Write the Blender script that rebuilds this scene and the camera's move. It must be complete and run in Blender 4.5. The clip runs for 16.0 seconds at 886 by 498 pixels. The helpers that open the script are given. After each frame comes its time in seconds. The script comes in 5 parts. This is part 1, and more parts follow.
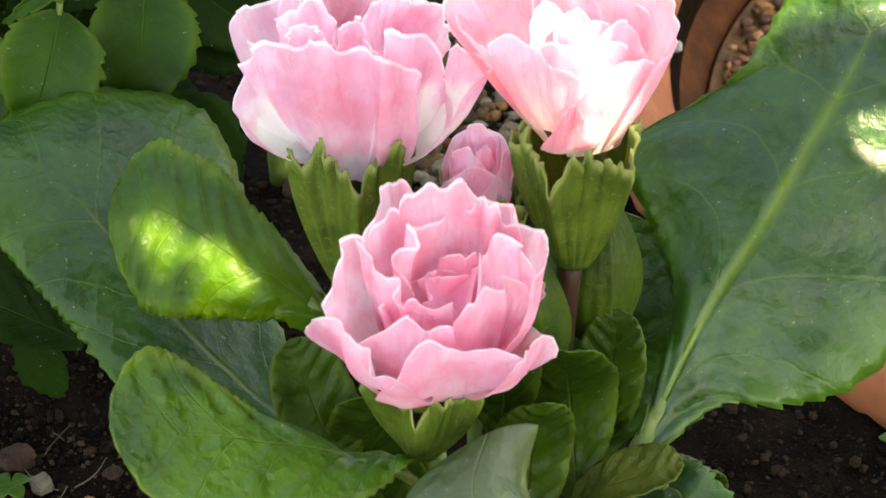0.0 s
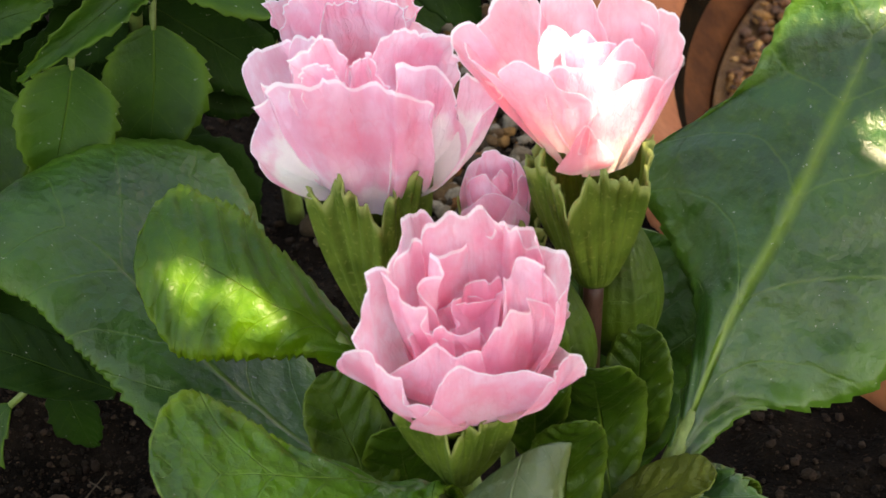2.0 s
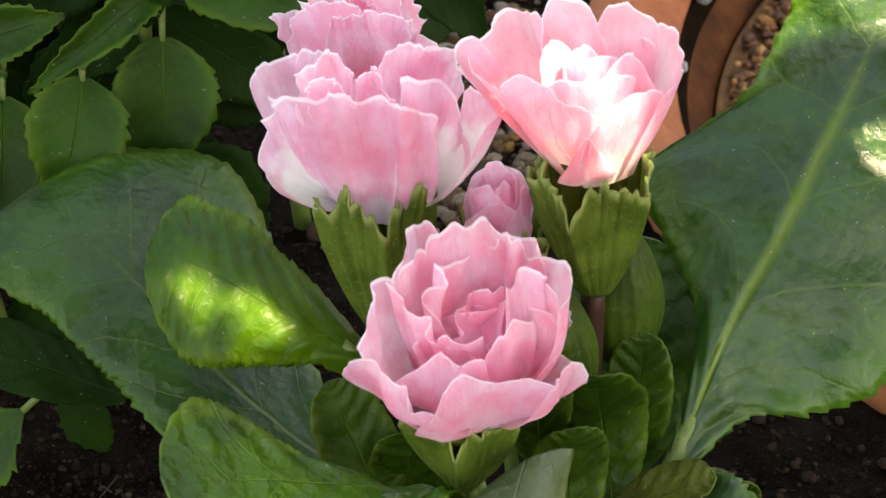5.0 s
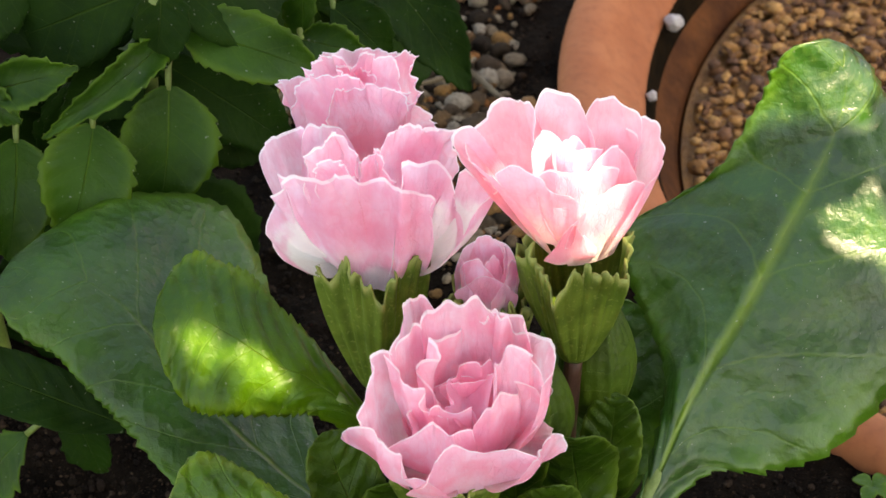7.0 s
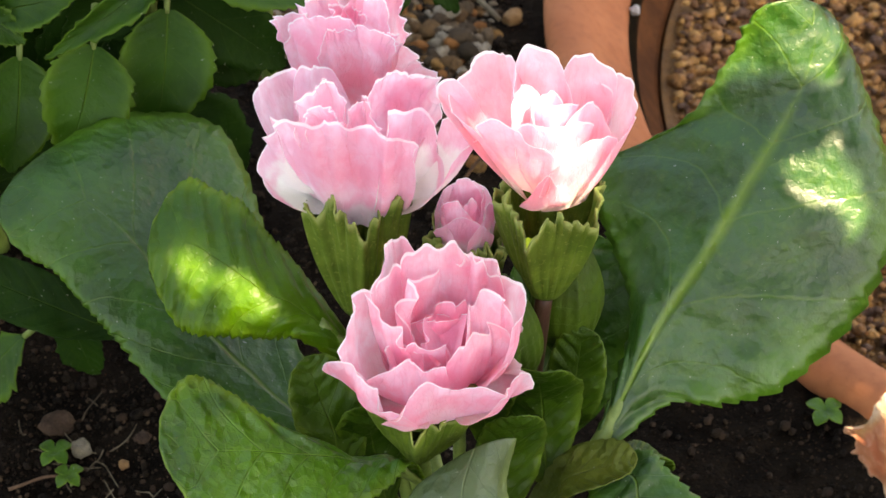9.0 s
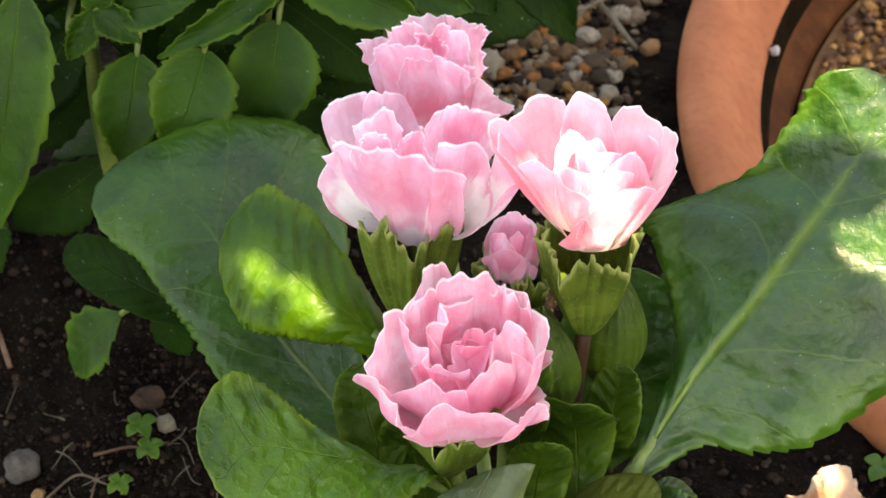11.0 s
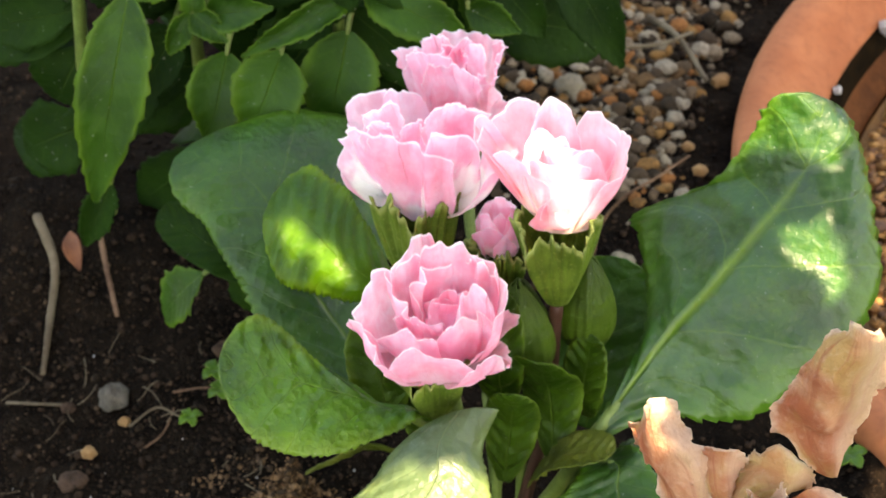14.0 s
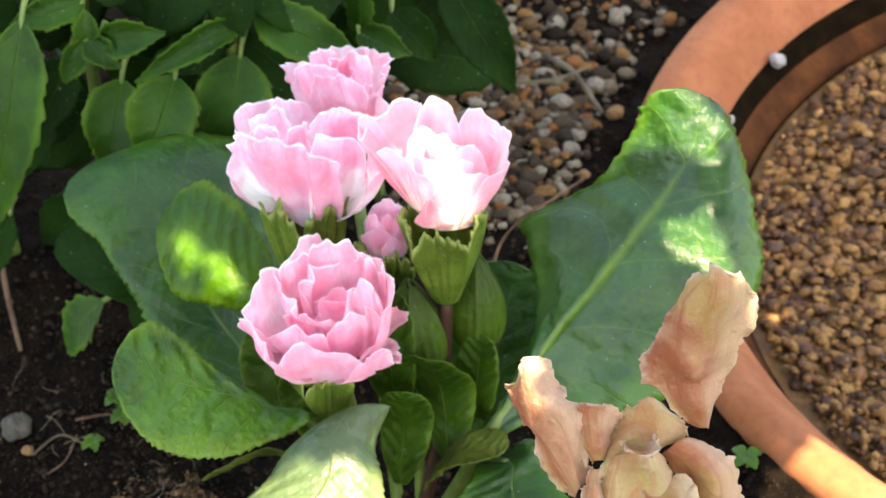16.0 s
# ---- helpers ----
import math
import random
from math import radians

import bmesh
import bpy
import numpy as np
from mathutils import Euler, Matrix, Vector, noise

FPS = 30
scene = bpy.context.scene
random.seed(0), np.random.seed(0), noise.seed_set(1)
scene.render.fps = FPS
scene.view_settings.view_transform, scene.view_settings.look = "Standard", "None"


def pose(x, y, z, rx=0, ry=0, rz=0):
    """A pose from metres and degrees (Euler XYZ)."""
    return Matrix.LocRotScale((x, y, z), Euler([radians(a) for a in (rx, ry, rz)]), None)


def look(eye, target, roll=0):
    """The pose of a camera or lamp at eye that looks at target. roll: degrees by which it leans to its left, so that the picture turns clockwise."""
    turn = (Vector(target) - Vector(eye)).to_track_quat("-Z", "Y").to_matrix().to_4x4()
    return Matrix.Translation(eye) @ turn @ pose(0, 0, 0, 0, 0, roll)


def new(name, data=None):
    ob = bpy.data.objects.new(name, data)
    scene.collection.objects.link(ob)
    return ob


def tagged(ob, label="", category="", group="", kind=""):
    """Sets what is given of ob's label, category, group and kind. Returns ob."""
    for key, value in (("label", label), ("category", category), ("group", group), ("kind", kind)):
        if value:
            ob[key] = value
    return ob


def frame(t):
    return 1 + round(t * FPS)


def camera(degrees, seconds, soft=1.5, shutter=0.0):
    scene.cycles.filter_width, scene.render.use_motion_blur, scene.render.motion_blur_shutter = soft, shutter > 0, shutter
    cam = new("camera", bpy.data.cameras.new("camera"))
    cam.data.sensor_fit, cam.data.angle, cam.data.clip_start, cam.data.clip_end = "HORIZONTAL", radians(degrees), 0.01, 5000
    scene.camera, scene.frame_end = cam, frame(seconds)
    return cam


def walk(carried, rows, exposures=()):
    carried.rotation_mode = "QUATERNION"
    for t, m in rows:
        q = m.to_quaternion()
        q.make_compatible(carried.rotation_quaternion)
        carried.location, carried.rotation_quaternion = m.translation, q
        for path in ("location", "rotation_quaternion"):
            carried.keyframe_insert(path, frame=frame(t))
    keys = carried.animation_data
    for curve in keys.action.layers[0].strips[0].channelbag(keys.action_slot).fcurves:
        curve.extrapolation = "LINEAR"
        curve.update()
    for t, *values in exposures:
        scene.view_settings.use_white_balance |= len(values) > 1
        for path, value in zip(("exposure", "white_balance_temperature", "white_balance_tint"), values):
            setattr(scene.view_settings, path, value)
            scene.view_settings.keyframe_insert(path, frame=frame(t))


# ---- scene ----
# A small bed of double pink primroses; the camera is held by hand, steps back and to the side.
cam = camera(23.81, 16.0)
PATH = [
    (0, (-0.06706, -0.31231, 0.35885), (0.02983, 0.07743, 0.06100), -1.07),
    (0.5, (-0.06826, -0.31309, 0.36411), (0.02983, 0.07600, 0.06580), -1.05),
    (1, (-0.06902, -0.31446, 0.36454), (0.02883, 0.07573, 0.06759), -2.05),
    (1.5, (-0.06991, -0.31490, 0.36373), (0.02677, 0.07641, 0.06787), -3.65),
    (2, (-0.07098, -0.31648, 0.36232), (0.02524, 0.07769, 0.07012), -4.90),
    (2.5, (-0.07299, -0.31771, 0.36129), (0.02423, 0.07811, 0.07167), -5.29),
    (3, (-0.07324, -0.31776, 0.36250), (0.02469, 0.07860, 0.07387), -5.29),
    (5.3, (-0.07092, -0.32209, 0.37313), (0.02258, 0.07200, 0.07995), -5.11),
    (5.5, (-0.07227, -0.32247, 0.37771), (0.02376, 0.07165, 0.08539), -4.70),
    (6, (-0.07095, -0.32458, 0.38635), (0.03037, 0.05997, 0.08328), -3.45),
    (6.5, (-0.07651, -0.32440, 0.40407), (0.02838, 0.05414, 0.09471), -2.61),
    (7, (-0.08085, -0.32710, 0.41507), (0.02192, 0.05358, 0.10764), -2.37),
    (7.5, (-0.08017, -0.32943, 0.42318), (0.01895, 0.04808, 0.11067), -1.84),
    (8, (-0.07803, -0.33207, 0.42507), (0.01815, 0.03817, 0.10309), -1.38),
    (8.5, (-0.07757, -0.33188, 0.43566), (0.01771, 0.02760, 0.10145), -1.15),
    (9, (-0.08042, -0.33285, 0.45081), (0.01818, 0.02308, 0.11378), -0.12),
    (9.2, (-0.08157, -0.33267, 0.45509), (0.01771, 0.02363, 0.11864), 0.25),
    (11.3, (-0.01249, -0.36173, 0.48390), (0.01441, 0.00324, 0.14320), -1.04),
    (11.5, (0.00092, -0.36746, 0.49012), (0.02223, -0.00306, 0.14842), -1.05),
    (12, (0.03130, -0.38501, 0.49532), (0.03388, -0.01847, 0.15526), -1.98),
    (12.5, (0.04974, -0.39509, 0.48882), (0.02802, -0.03031, 0.14755), -3.52),
    (13, (0.04823, -0.40993, 0.49914), (0.01609, -0.04465, 0.15924), -3.96),
    (13.5, (0.04399, -0.42588, 0.52114), (0.01571, -0.05667, 0.18515), -3.30),
    (14, (0.04690, -0.44474, 0.52390), (0.01738, -0.06919, 0.19512), -3.94),
    (14.5, (0.05002, -0.45262, 0.52976), (0.02488, -0.08274, 0.19427), -5.39),
    (15, (0.05324, -0.45542, 0.53142), (0.03522, -0.08721, 0.19365), -5.84),
    (15.5, (0.05390, -0.46720, 0.52399), (0.04306, -0.08670, 0.19980), -5.15),
    (16, (0.06181, -0.47562, 0.50201), (0.04737, -0.08157, 0.19459), -4.01),
]
walk(cam, [(t, look(eye, target, roll)) for t, eye, target, roll in PATH], [(0.0, 2.46, 9800, 16.0), (0.5, 2.3, 9900, 18.0), (2.0, 2.2, 9900, 19.0), (6.0, 2.14, 9900, 20.0), (7.0, 2.24, 10000, 19.0), (9.0, 2.36, 10000, 18.0), (11.5, 2.52, 10000, 21.0), (12.0, 2.64, 10000, 18.0), (12.6, 2.6, 10000, 18.0), (13.0, 2.52, 9900, 18.0), (14.0, 2.62, 9900, 17.0), (15.2, 2.42, 8900, 18.0), (16.0, 2.66, 8700, 15.0)])

cam.data.dof.use_dof = True
cam.data.dof.focus_distance, cam.data.dof.aperture_fstop = 0.49, 46.0

# ---- sky, sun ----
SUN = Vector((0.30, -0.46, 0.835)).normalized()
world = bpy.data.worlds.new("sky")
scene.world = world
world.use_nodes = True
wn = world.node_tree
sky = wn.nodes.new("ShaderNodeTexSky")
sky.sky_type, sky.sun_disc = "NISHITA", False
sky.sun_elevation = math.asin(SUN.z)
sky.sun_rotation = math.atan2(SUN.x, SUN.y)
wn.links.new(sky.outputs[0], wn.nodes["Background"].inputs[0])
wn.nodes["Background"].inputs[1].default_value = 0.15
sun = new("sun", bpy.data.lights.new("sun", "SUN"))
sun.data.energy, sun.data.angle, sun.data.color = 5.0, radians(0.3), (1.0, 0.95, 0.86)
sun.matrix_world = look(SUN * 3, (0, 0, 0))

# ---- helpers: lengths below are in centimetres ----
CM = 0.01
BASE = {}


def thing(name, base, label, category, group="", kind=""):
    """An empty at the base of a thing, which carries its parts."""
    ob = new(name)
    ob.location = Vector(base) * CM
    ob.empty_display_size = 0.01
    BASE[ob] = Vector(base)
    return tagged(ob, label, category, group, kind)


def part(name, bm, material, parent=None, label="", thick=0.0):
    """A bmesh in world centimetres as one mesh object, under a thing or a part."""
    me = bpy.data.meshes.new(name)
    base = BASE[parent] if parent else Vector((0, 0, 0))
    for v in bm.verts:
        v.co = (v.co - base) * CM
    for f in bm.faces:
        f.smooth = True
    bm.to_mesh(me)
    bm.free()
    me.materials.append(material)
    ob = new(name, me)
    BASE[ob] = base
    if parent:
        ob.parent = parent
    if label:
        ob["label"] = label
    if thick:
        mod = ob.modifiers.new("thickness", "SOLIDIFY")
        mod.thickness, mod.offset = thick * CM, 0.0
    return ob


def single(name, bm, material, base, label, category, group="", kind="", thick=0.0):
    """A thing that is one mesh, with its origin at its base."""
    me = bpy.data.meshes.new(name)
    for v in bm.verts:
        v.co = (v.co - Vector(base)) * CM
    for f in bm.faces:
        f.smooth = True
    bm.to_mesh(me)
    bm.free()
    me.materials.append(material)
    ob = new(name, me)
    ob.location = Vector(base) * CM
    if thick:
        mod = ob.modifiers.new("thickness", "SOLIDIFY")
        mod.thickness, mod.offset = thick * CM, 0.0
    return tagged(ob, label, category, group, kind)


def smooth(a, b, x):
    x = min(1.0, max(0.0, (x - a) / (b - a)))
    return x * x * (3 - 2 * x)


def spline(points, t):
    """A point of the curve through the points, t from 0 to 1."""
    n = len(points) - 1
    i = min(int(t * n), n - 1)
    s = t * n - i
    p1, p2 = Vector(points[i]), Vector(points[i + 1])
    p0 = Vector(points[i - 1]) if i else 2 * p1 - p2
    p3 = Vector(points[i + 2]) if i + 2 <= n else 2 * p2 - p1
    return 0.5 * (2 * p1 + (p2 - p0) * s + (2 * p0 - 5 * p1 + 4 * p2 - p3) * s**2 + (3 * p1 - p0 - 3 * p2 + p3) * s**3)


def grid(bm, rows):
    """Joins rows of (place, u, v) into a sheet with a UV map."""
    uv = bm.loops.layers.uv.verify()
    verts = [[bm.verts.new(p) for p, _, _ in row] for row in rows]
    for i in range(len(rows) - 1):
        for j in range(len(rows[0]) - 1):
            at = ((i, j), (i, j + 1), (i + 1, j + 1), (i + 1, j))
            f = bm.faces.new([verts[a][b] for a, b in at])
            for loop, (a, b) in zip(f.loops, at):
                loop[uv].uv = rows[a][b][1:]
    return bm


def tube(bm, points, r0, r1, sides=10, steps=20, wobble=0.0):
    """A round stalk along a curve, from radius r0 to r1, closed at both ends."""
    rows = []
    for i in range(steps + 1):
        t = i / steps
        p = spline(points, t)
        d = (spline(points, min(1, t + 0.02)) - spline(points, max(0, t - 0.02))).normalized()
        a = d.orthogonal().normalized() if not rows else (prev - d * prev.dot(d)).normalized()
        prev = a
        b = d.cross(a)
        r = r0 + (r1 - r0) * t
        row = []
        for k in range(sides + 1):
            an = 2 * math.pi * k / sides
            q = a * math.cos(an) + b * math.sin(an)
            s = r * (1 + wobble * noise.noise(p * 1.7 + q))
            row.append((p + q * s, k / sides, t))
        rows.append(row)
    grid(bm, rows)
    bmesh.ops.remove_doubles(bm, verts=bm.verts, dist=1e-4)
    bmesh.ops.holes_fill(bm, edges=[e for e in bm.edges if e.is_boundary], sides=sides + 2)
    return bm


def blade(stations, nu=20, nv=90, teeth=0.12, count=26, crinkle=0.12, seed=0.0, tip=0.14, waves=0.0, frayed=0.0):
    """A leaf lofted through stations of (one margin, midrib, other margin) from its base to its tip."""
    bm = bmesh.new()
    ribbed = frayed == 0.0
    a, m, b = zip(*stations)
    rows = []
    for i in range(nv + 1):
        v = i / nv
        pa, pm, pb = spline(a, v), spline(m, v), spline(b, v)
        w = 1.0
        if v > 1 - tip:
            w = math.sqrt(max(0.0004, 1 - ((v - 1 + tip) / tip) ** 2))
        row = []
        along = (spline(m, min(1, v + 0.02)) - spline(m, max(0, v - 0.02))).normalized()
        across = (pb - pa)
        nrm = across.cross(along).normalized() if across.length > 1e-5 else Vector((0, 0, 1))
        for j in range(nu + 1):
            u = 2 * j / nu - 1
            u = math.copysign(abs(u) ** 0.85, u)
            k = u * w
            p = pa * (k * (k - 1) / 2) + pm * (1 - k * k) + pb * (k * (k + 1) / 2)
            edge = abs(u) ** 6
            saw = (v * count + 0.35 * noise.noise((v * 9, u * 3, seed))) % 1.0
            out = (pb - pa).normalized() * math.copysign(1, u) if across.length > 1e-5 else Vector()
            p = p + out * teeth * edge * ((saw - 0.4) * (1 + 1.4 * noise.noise((v * 14, u * 5, seed + 2))) + 0.9 * noise.noise((v * 6, u * 2, seed + 9))) * min(1, v * 4)
            n1 = noise.noise((p.x * 0.55 + seed, p.y * 0.55, p.z * 0.55))
            n2 = noise.noise((p.x * 1.7 + seed, p.y * 1.7, p.z * 1.7))
            ribs = math.sin((v * 9 - abs(k) * 1.6) * 2 * math.pi) * (0.35 if ribbed else 0.0) * abs(k) ** 0.6 * (1 - edge)
            p = p + nrm * (crinkle * (n1 + 0.45 * n2 + ribs) * min(1, v * 5) + waves * edge * math.sin(v * 31 + u * 2 + seed * 5))
            if frayed:
                rim = max(edge, v**10)
                p = p + noise.noise_vector(p * 1.1 + Vector((seed, 0, 0))) * frayed * min(1, v * 4)
                p = p + (noise.noise_vector(p * 1.3) + 0.45 * noise.noise_vector(p * 4.5) + 0.3 * noise.noise_vector(p * 11)) * frayed * rim
            row.append((p, (u + 1) / 2, v))
        rows.append(row)
    return grid(bm, rows)


def simple_leaf(base, tip, width, side, bow=0.3, cup=0.15, blunt=False, broad=False, **more):
    """Stations of a pointed oval leaf between two places; side: the way across it; bow: how far its middle rises."""
    base, tip, side = Vector(base), Vector(tip), Vector(side)
    d = tip - base
    side = (side - d * (side.dot(d) / d.dot(d))).normalized()
    up = d.normalized().cross(side).normalized()
    if up.z < 0:
        up = -up
    st = []
    shape = ((0.0, 0.25), (0.16, 0.62), (0.36, 0.9), (0.58, 1.0), (0.78, 0.94), (0.92, 0.72), (1.0, 0.4))
    if broad:
        shape = ((0.0, 0.16), (0.08, 0.56), (0.22, 0.92), (0.42, 1.0), (0.66, 0.76), (0.86, 0.38), (1.0, 0.06))
    elif not blunt:
        shape = ((0.0, 0.1), (0.16, 0.52), (0.36, 0.92), (0.56, 1.0), (0.76, 0.78), (0.9, 0.42), (1.0, 0.1))
    for s, w in shape:
        p = base + d * s + up * bow * math.sin(math.pi * s)
        h = side * w * width / 2
        st.append((p - h + up * cup * w, p, p + h + up * cup * w))
    return blade(st, tip=0.12 if blunt else 0.05, **more)


def joined(name, places, material, label, category, detail=1, jag=0.25, kind="stuff"):
    """Many small rough stones in one mesh; places: rows of x, y, z, radius, flatness."""
    bm = bmesh.new()
    bmesh.ops.create_icosphere(bm, subdivisions=detail, radius=1.0)
    unit = np.array([v.co[:] for v in bm.verts])
    tri = np.array([[v.index for v in f.verts] for f in bm.faces])
    bm.free()
    rng = np.random.default_rng(7)
    vs, fs = [], []
    for i, (x, y, z, r, flat) in enumerate(places):
        q = rng.normal(size=(3, 3))
        q, _ = np.linalg.qr(q)
        s = np.array([1.0, rng.uniform(0.65, 1.0), flat]) * r
        dirs = rng.normal(size=(5, 3))
        dirs /= np.linalg.norm(dirs, axis=1, keepdims=True)
        cut = np.minimum(1.0, (rng.uniform(0.55, 0.95, size=5) / np.maximum(unit @ dirs.T, 0.05)).min(1))
        lump = (1 + jag * (cut - 1))[:, None]
        pts = (unit * lump * s) @ q.T
        if flat < 0.99:
            pts = unit * lump * s
            an = rng.uniform(0, 6.28)
            c, sn = math.cos(an), math.sin(an)
            pts = pts @ np.array([[c, sn, 0], [-sn, c, 0], [0, 0, 1]])
        vs.append(pts + (x, y, z))
        fs.append(tri + i * len(unit))
    vs, fs = np.concatenate(vs) * CM, np.concatenate(fs)
    me = bpy.data.meshes.new(name)
    me.from_pydata(vs.tolist(), [], fs.tolist())
    me.polygons.foreach_set("use_smooth", [True] * len(fs))
    me.materials.append(material)
    return tagged(new(name, me), label, category, "", kind)


# ---- materials ----
class Mat:
    """A node material with short calls for its nodes."""

    def __init__(self, name):
        self.m = bpy.data.materials.new(name)
        self.m.use_nodes = True
        self.t = self.m.node_tree
        self.b = self.t.nodes["Principled BSDF"]
        self.out = self.t.nodes["Material Output"]

    def node(self, kind, **inputs):
        n = self.t.nodes.new("ShaderNode" + kind)
        for k, v in inputs.items():
            k = k.replace("_", " ")
            if k in n.inputs:
                self.put(n.inputs[k], v)
        return n

    def put(self, socket, v):
        if isinstance(v, bpy.types.NodeSocket):
            self.t.links.new(v, socket)
        elif isinstance(v, (tuple, list)) and len(v) == 3 and socket.type == "RGBA":
            socket.default_value = (*v, 1)
        else:
            socket.default_value = v

    def math(self, op, a, b=0.0, c=0.0):
        n = self.t.nodes.new("ShaderNodeMath")
        n.operation = op
        for s, v in zip(n.inputs, (a, b, c)):
            self.put(s, v)
        return n.outputs[0]

    def mix(self, f, a, b):
        n = self.t.nodes.new("ShaderNodeMix")
        n.data_type = "RGBA"
        for s, v in ((n.inputs[0], f), (n.inputs[6], a), (n.inputs[7], b)):
            self.put(s, v)
        return n.outputs[2]

    def step(self, x, a, b, lo=0.0, hi=1.0):
        n = self.t.nodes.new("ShaderNodeMapRange")
        n.interpolation_type = "SMOOTHSTEP"
        for s, v in zip(n.inputs, (x, a, b, lo, hi)):
            self.put(s, v)
        return n.outputs[0]

    def noise(self, scale, detail=3.0, vec=None, rough=0.55, distort=0.0):
        n = self.node("TexNoise", Scale=scale, Detail=detail, Roughness=rough, Distortion=distort)
        self.t.links.new(vec or self.spot(), n.inputs["Vector"])
        return n.outputs["Fac"]

    def spot(self):
        return self.node("NewGeometry").outputs["Position"]

    def uv(self):
        n = self.node("SeparateXYZ")
        self.t.links.new(self.node("TexCoord").outputs["UV"], n.inputs[0])
        return n.outputs[0], n.outputs[1]

    def vec(self, x, y, z=0.0):
        n = self.node("CombineXYZ")
        for s, v in zip(n.inputs, (x, y, z)):
            self.put(s, v)
        return n.outputs[0]

    def bump(self, height, strength, distance):
        n = self.node("Bump", Strength=strength, Distance=distance, Height=height)
        self.t.links.new(n.outputs[0], self.b.inputs["Normal"])
        return n.outputs[0]

    def set(self, **inputs):
        for k, v in inputs.items():
            self.put(self.b.inputs[k.replace("_", " ")], v)
        return self

    def through_light(self, colour, amount, normal=None):
        """Lets some light through, as thin petals and leaves do."""
        tr = self.node("BsdfTranslucent", Color=colour)
        if normal:
            self.t.links.new(normal, tr.inputs["Normal"])
        mx = self.node("MixShader", Fac=amount)
        self.t.links.new(self.b.outputs[0], mx.inputs[1])
        self.t.links.new(tr.outputs[0], mx.inputs[2])
        self.t.links.new(mx.outputs[0], self.out.inputs[0])
        return self


def leaf_material(name, dark, mid, vein, gloss=0.42, sheer=0.18, quilt=1.0, edge=None, veins=7.0, slant=1.5, fade=(0.5, 0.85), spec=0.32, rib=1.0, laterals=0.3):
    k = Mat(name)
    u, v = k.uv()
    off = k.math("ABSOLUTE", k.math("SUBTRACT", u, 0.5))
    off = k.math("MULTIPLY", off, 2.0)
    wob = k.noise(160.0, 2.0)
    line = k.math("FRACT", k.math("ADD", k.math("SUBTRACT", k.math("MULTIPLY", v, veins), k.math("MULTIPLY", off, slant)), k.math("MULTIPLY", wob, 0.12)))
    line = k.math("ABSOLUTE", k.math("SUBTRACT", line, 0.5))
    side = k.step(line, 0.0, 0.035, 1.0, 0.0)
    mid_rib = k.step(k.math("ADD", off, k.math("MULTIPLY", v, 0.05 * rib)), 0.02 * rib, 0.06 * rib, 1.0, 0.0)
    mid_rib = k.math("MULTIPLY", mid_rib, k.step(v, fade[0], fade[1], 1.0, 0.12))
    big, fine = k.noise(45.0, 4.0), k.noise(420.0, 3.0)
    cells = k.node("TexVoronoi", Scale=330.0)
    k.t.links.new(k.spot(), cells.inputs["Vector"])
    c = k.mix(k.step(big, 0.32, 0.68), dark, mid)
    c = k.mix(k.math("MULTIPLY", k.step(fine, 0.45, 0.8), 0.2), c, vein)
    mesh = k.node("TexVoronoi", Scale=420.0)
    mesh.feature = "DISTANCE_TO_EDGE"
    k.t.links.new(k.spot(), mesh.inputs["Vector"])
    thread = k.step(mesh.outputs["Distance"], 0.0, 0.09, 1.0, 0.0)
    c = k.mix(k.math("MULTIPLY", thread, 0.07 * quilt), c, vein)
    c = k.mix(k.math("MULTIPLY", side, laterals), c, vein)
    c = k.mix(k.math("MULTIPLY", mid_rib, 0.85), c, vein)
    if edge:
        c = k.mix(k.math("MULTIPLY", k.step(k.math("ADD", off, k.math("MULTIPLY", k.math("SUBTRACT", big, 0.5), 0.5)), 0.7, 1.05), 0.55), c, edge)
    specks = k.step(k.noise(900.0, 1.0), 0.74, 0.78)
    c = k.mix(k.math("MULTIPLY", specks, 0.35), c, (0.45, 0.5, 0.4))
    k.set(Base_Color=c, Roughness=k.step(fine, 0.3, 0.7, gloss, gloss + 0.16))
    k.b.inputs["Specular IOR Level"].default_value = spec
    h = k.math("ADD", k.math("MULTIPLY", cells.outputs["Distance"], 0.5 * quilt), k.math("MULTIPLY", fine, 0.25))
    h = k.math("ADD", h, k.math("MULTIPLY", k.noise(130.0, 3.0), 1.1 * quilt))
    h = k.math("SUBTRACT", h, k.math("MULTIPLY", side, 0.16 * quilt))
    h = k.math("SUBTRACT", h, k.math("MULTIPLY", thread, 0.035 * quilt))
    h = k.math("SUBTRACT", h, k.math("MULTIPLY", mid_rib, 0.4))
    n = k.bump(h, 0.75, 0.0018)
    k.through_light(tuple(min(1, x * 2.2) for x in mid), sheer, n)
    return k.m


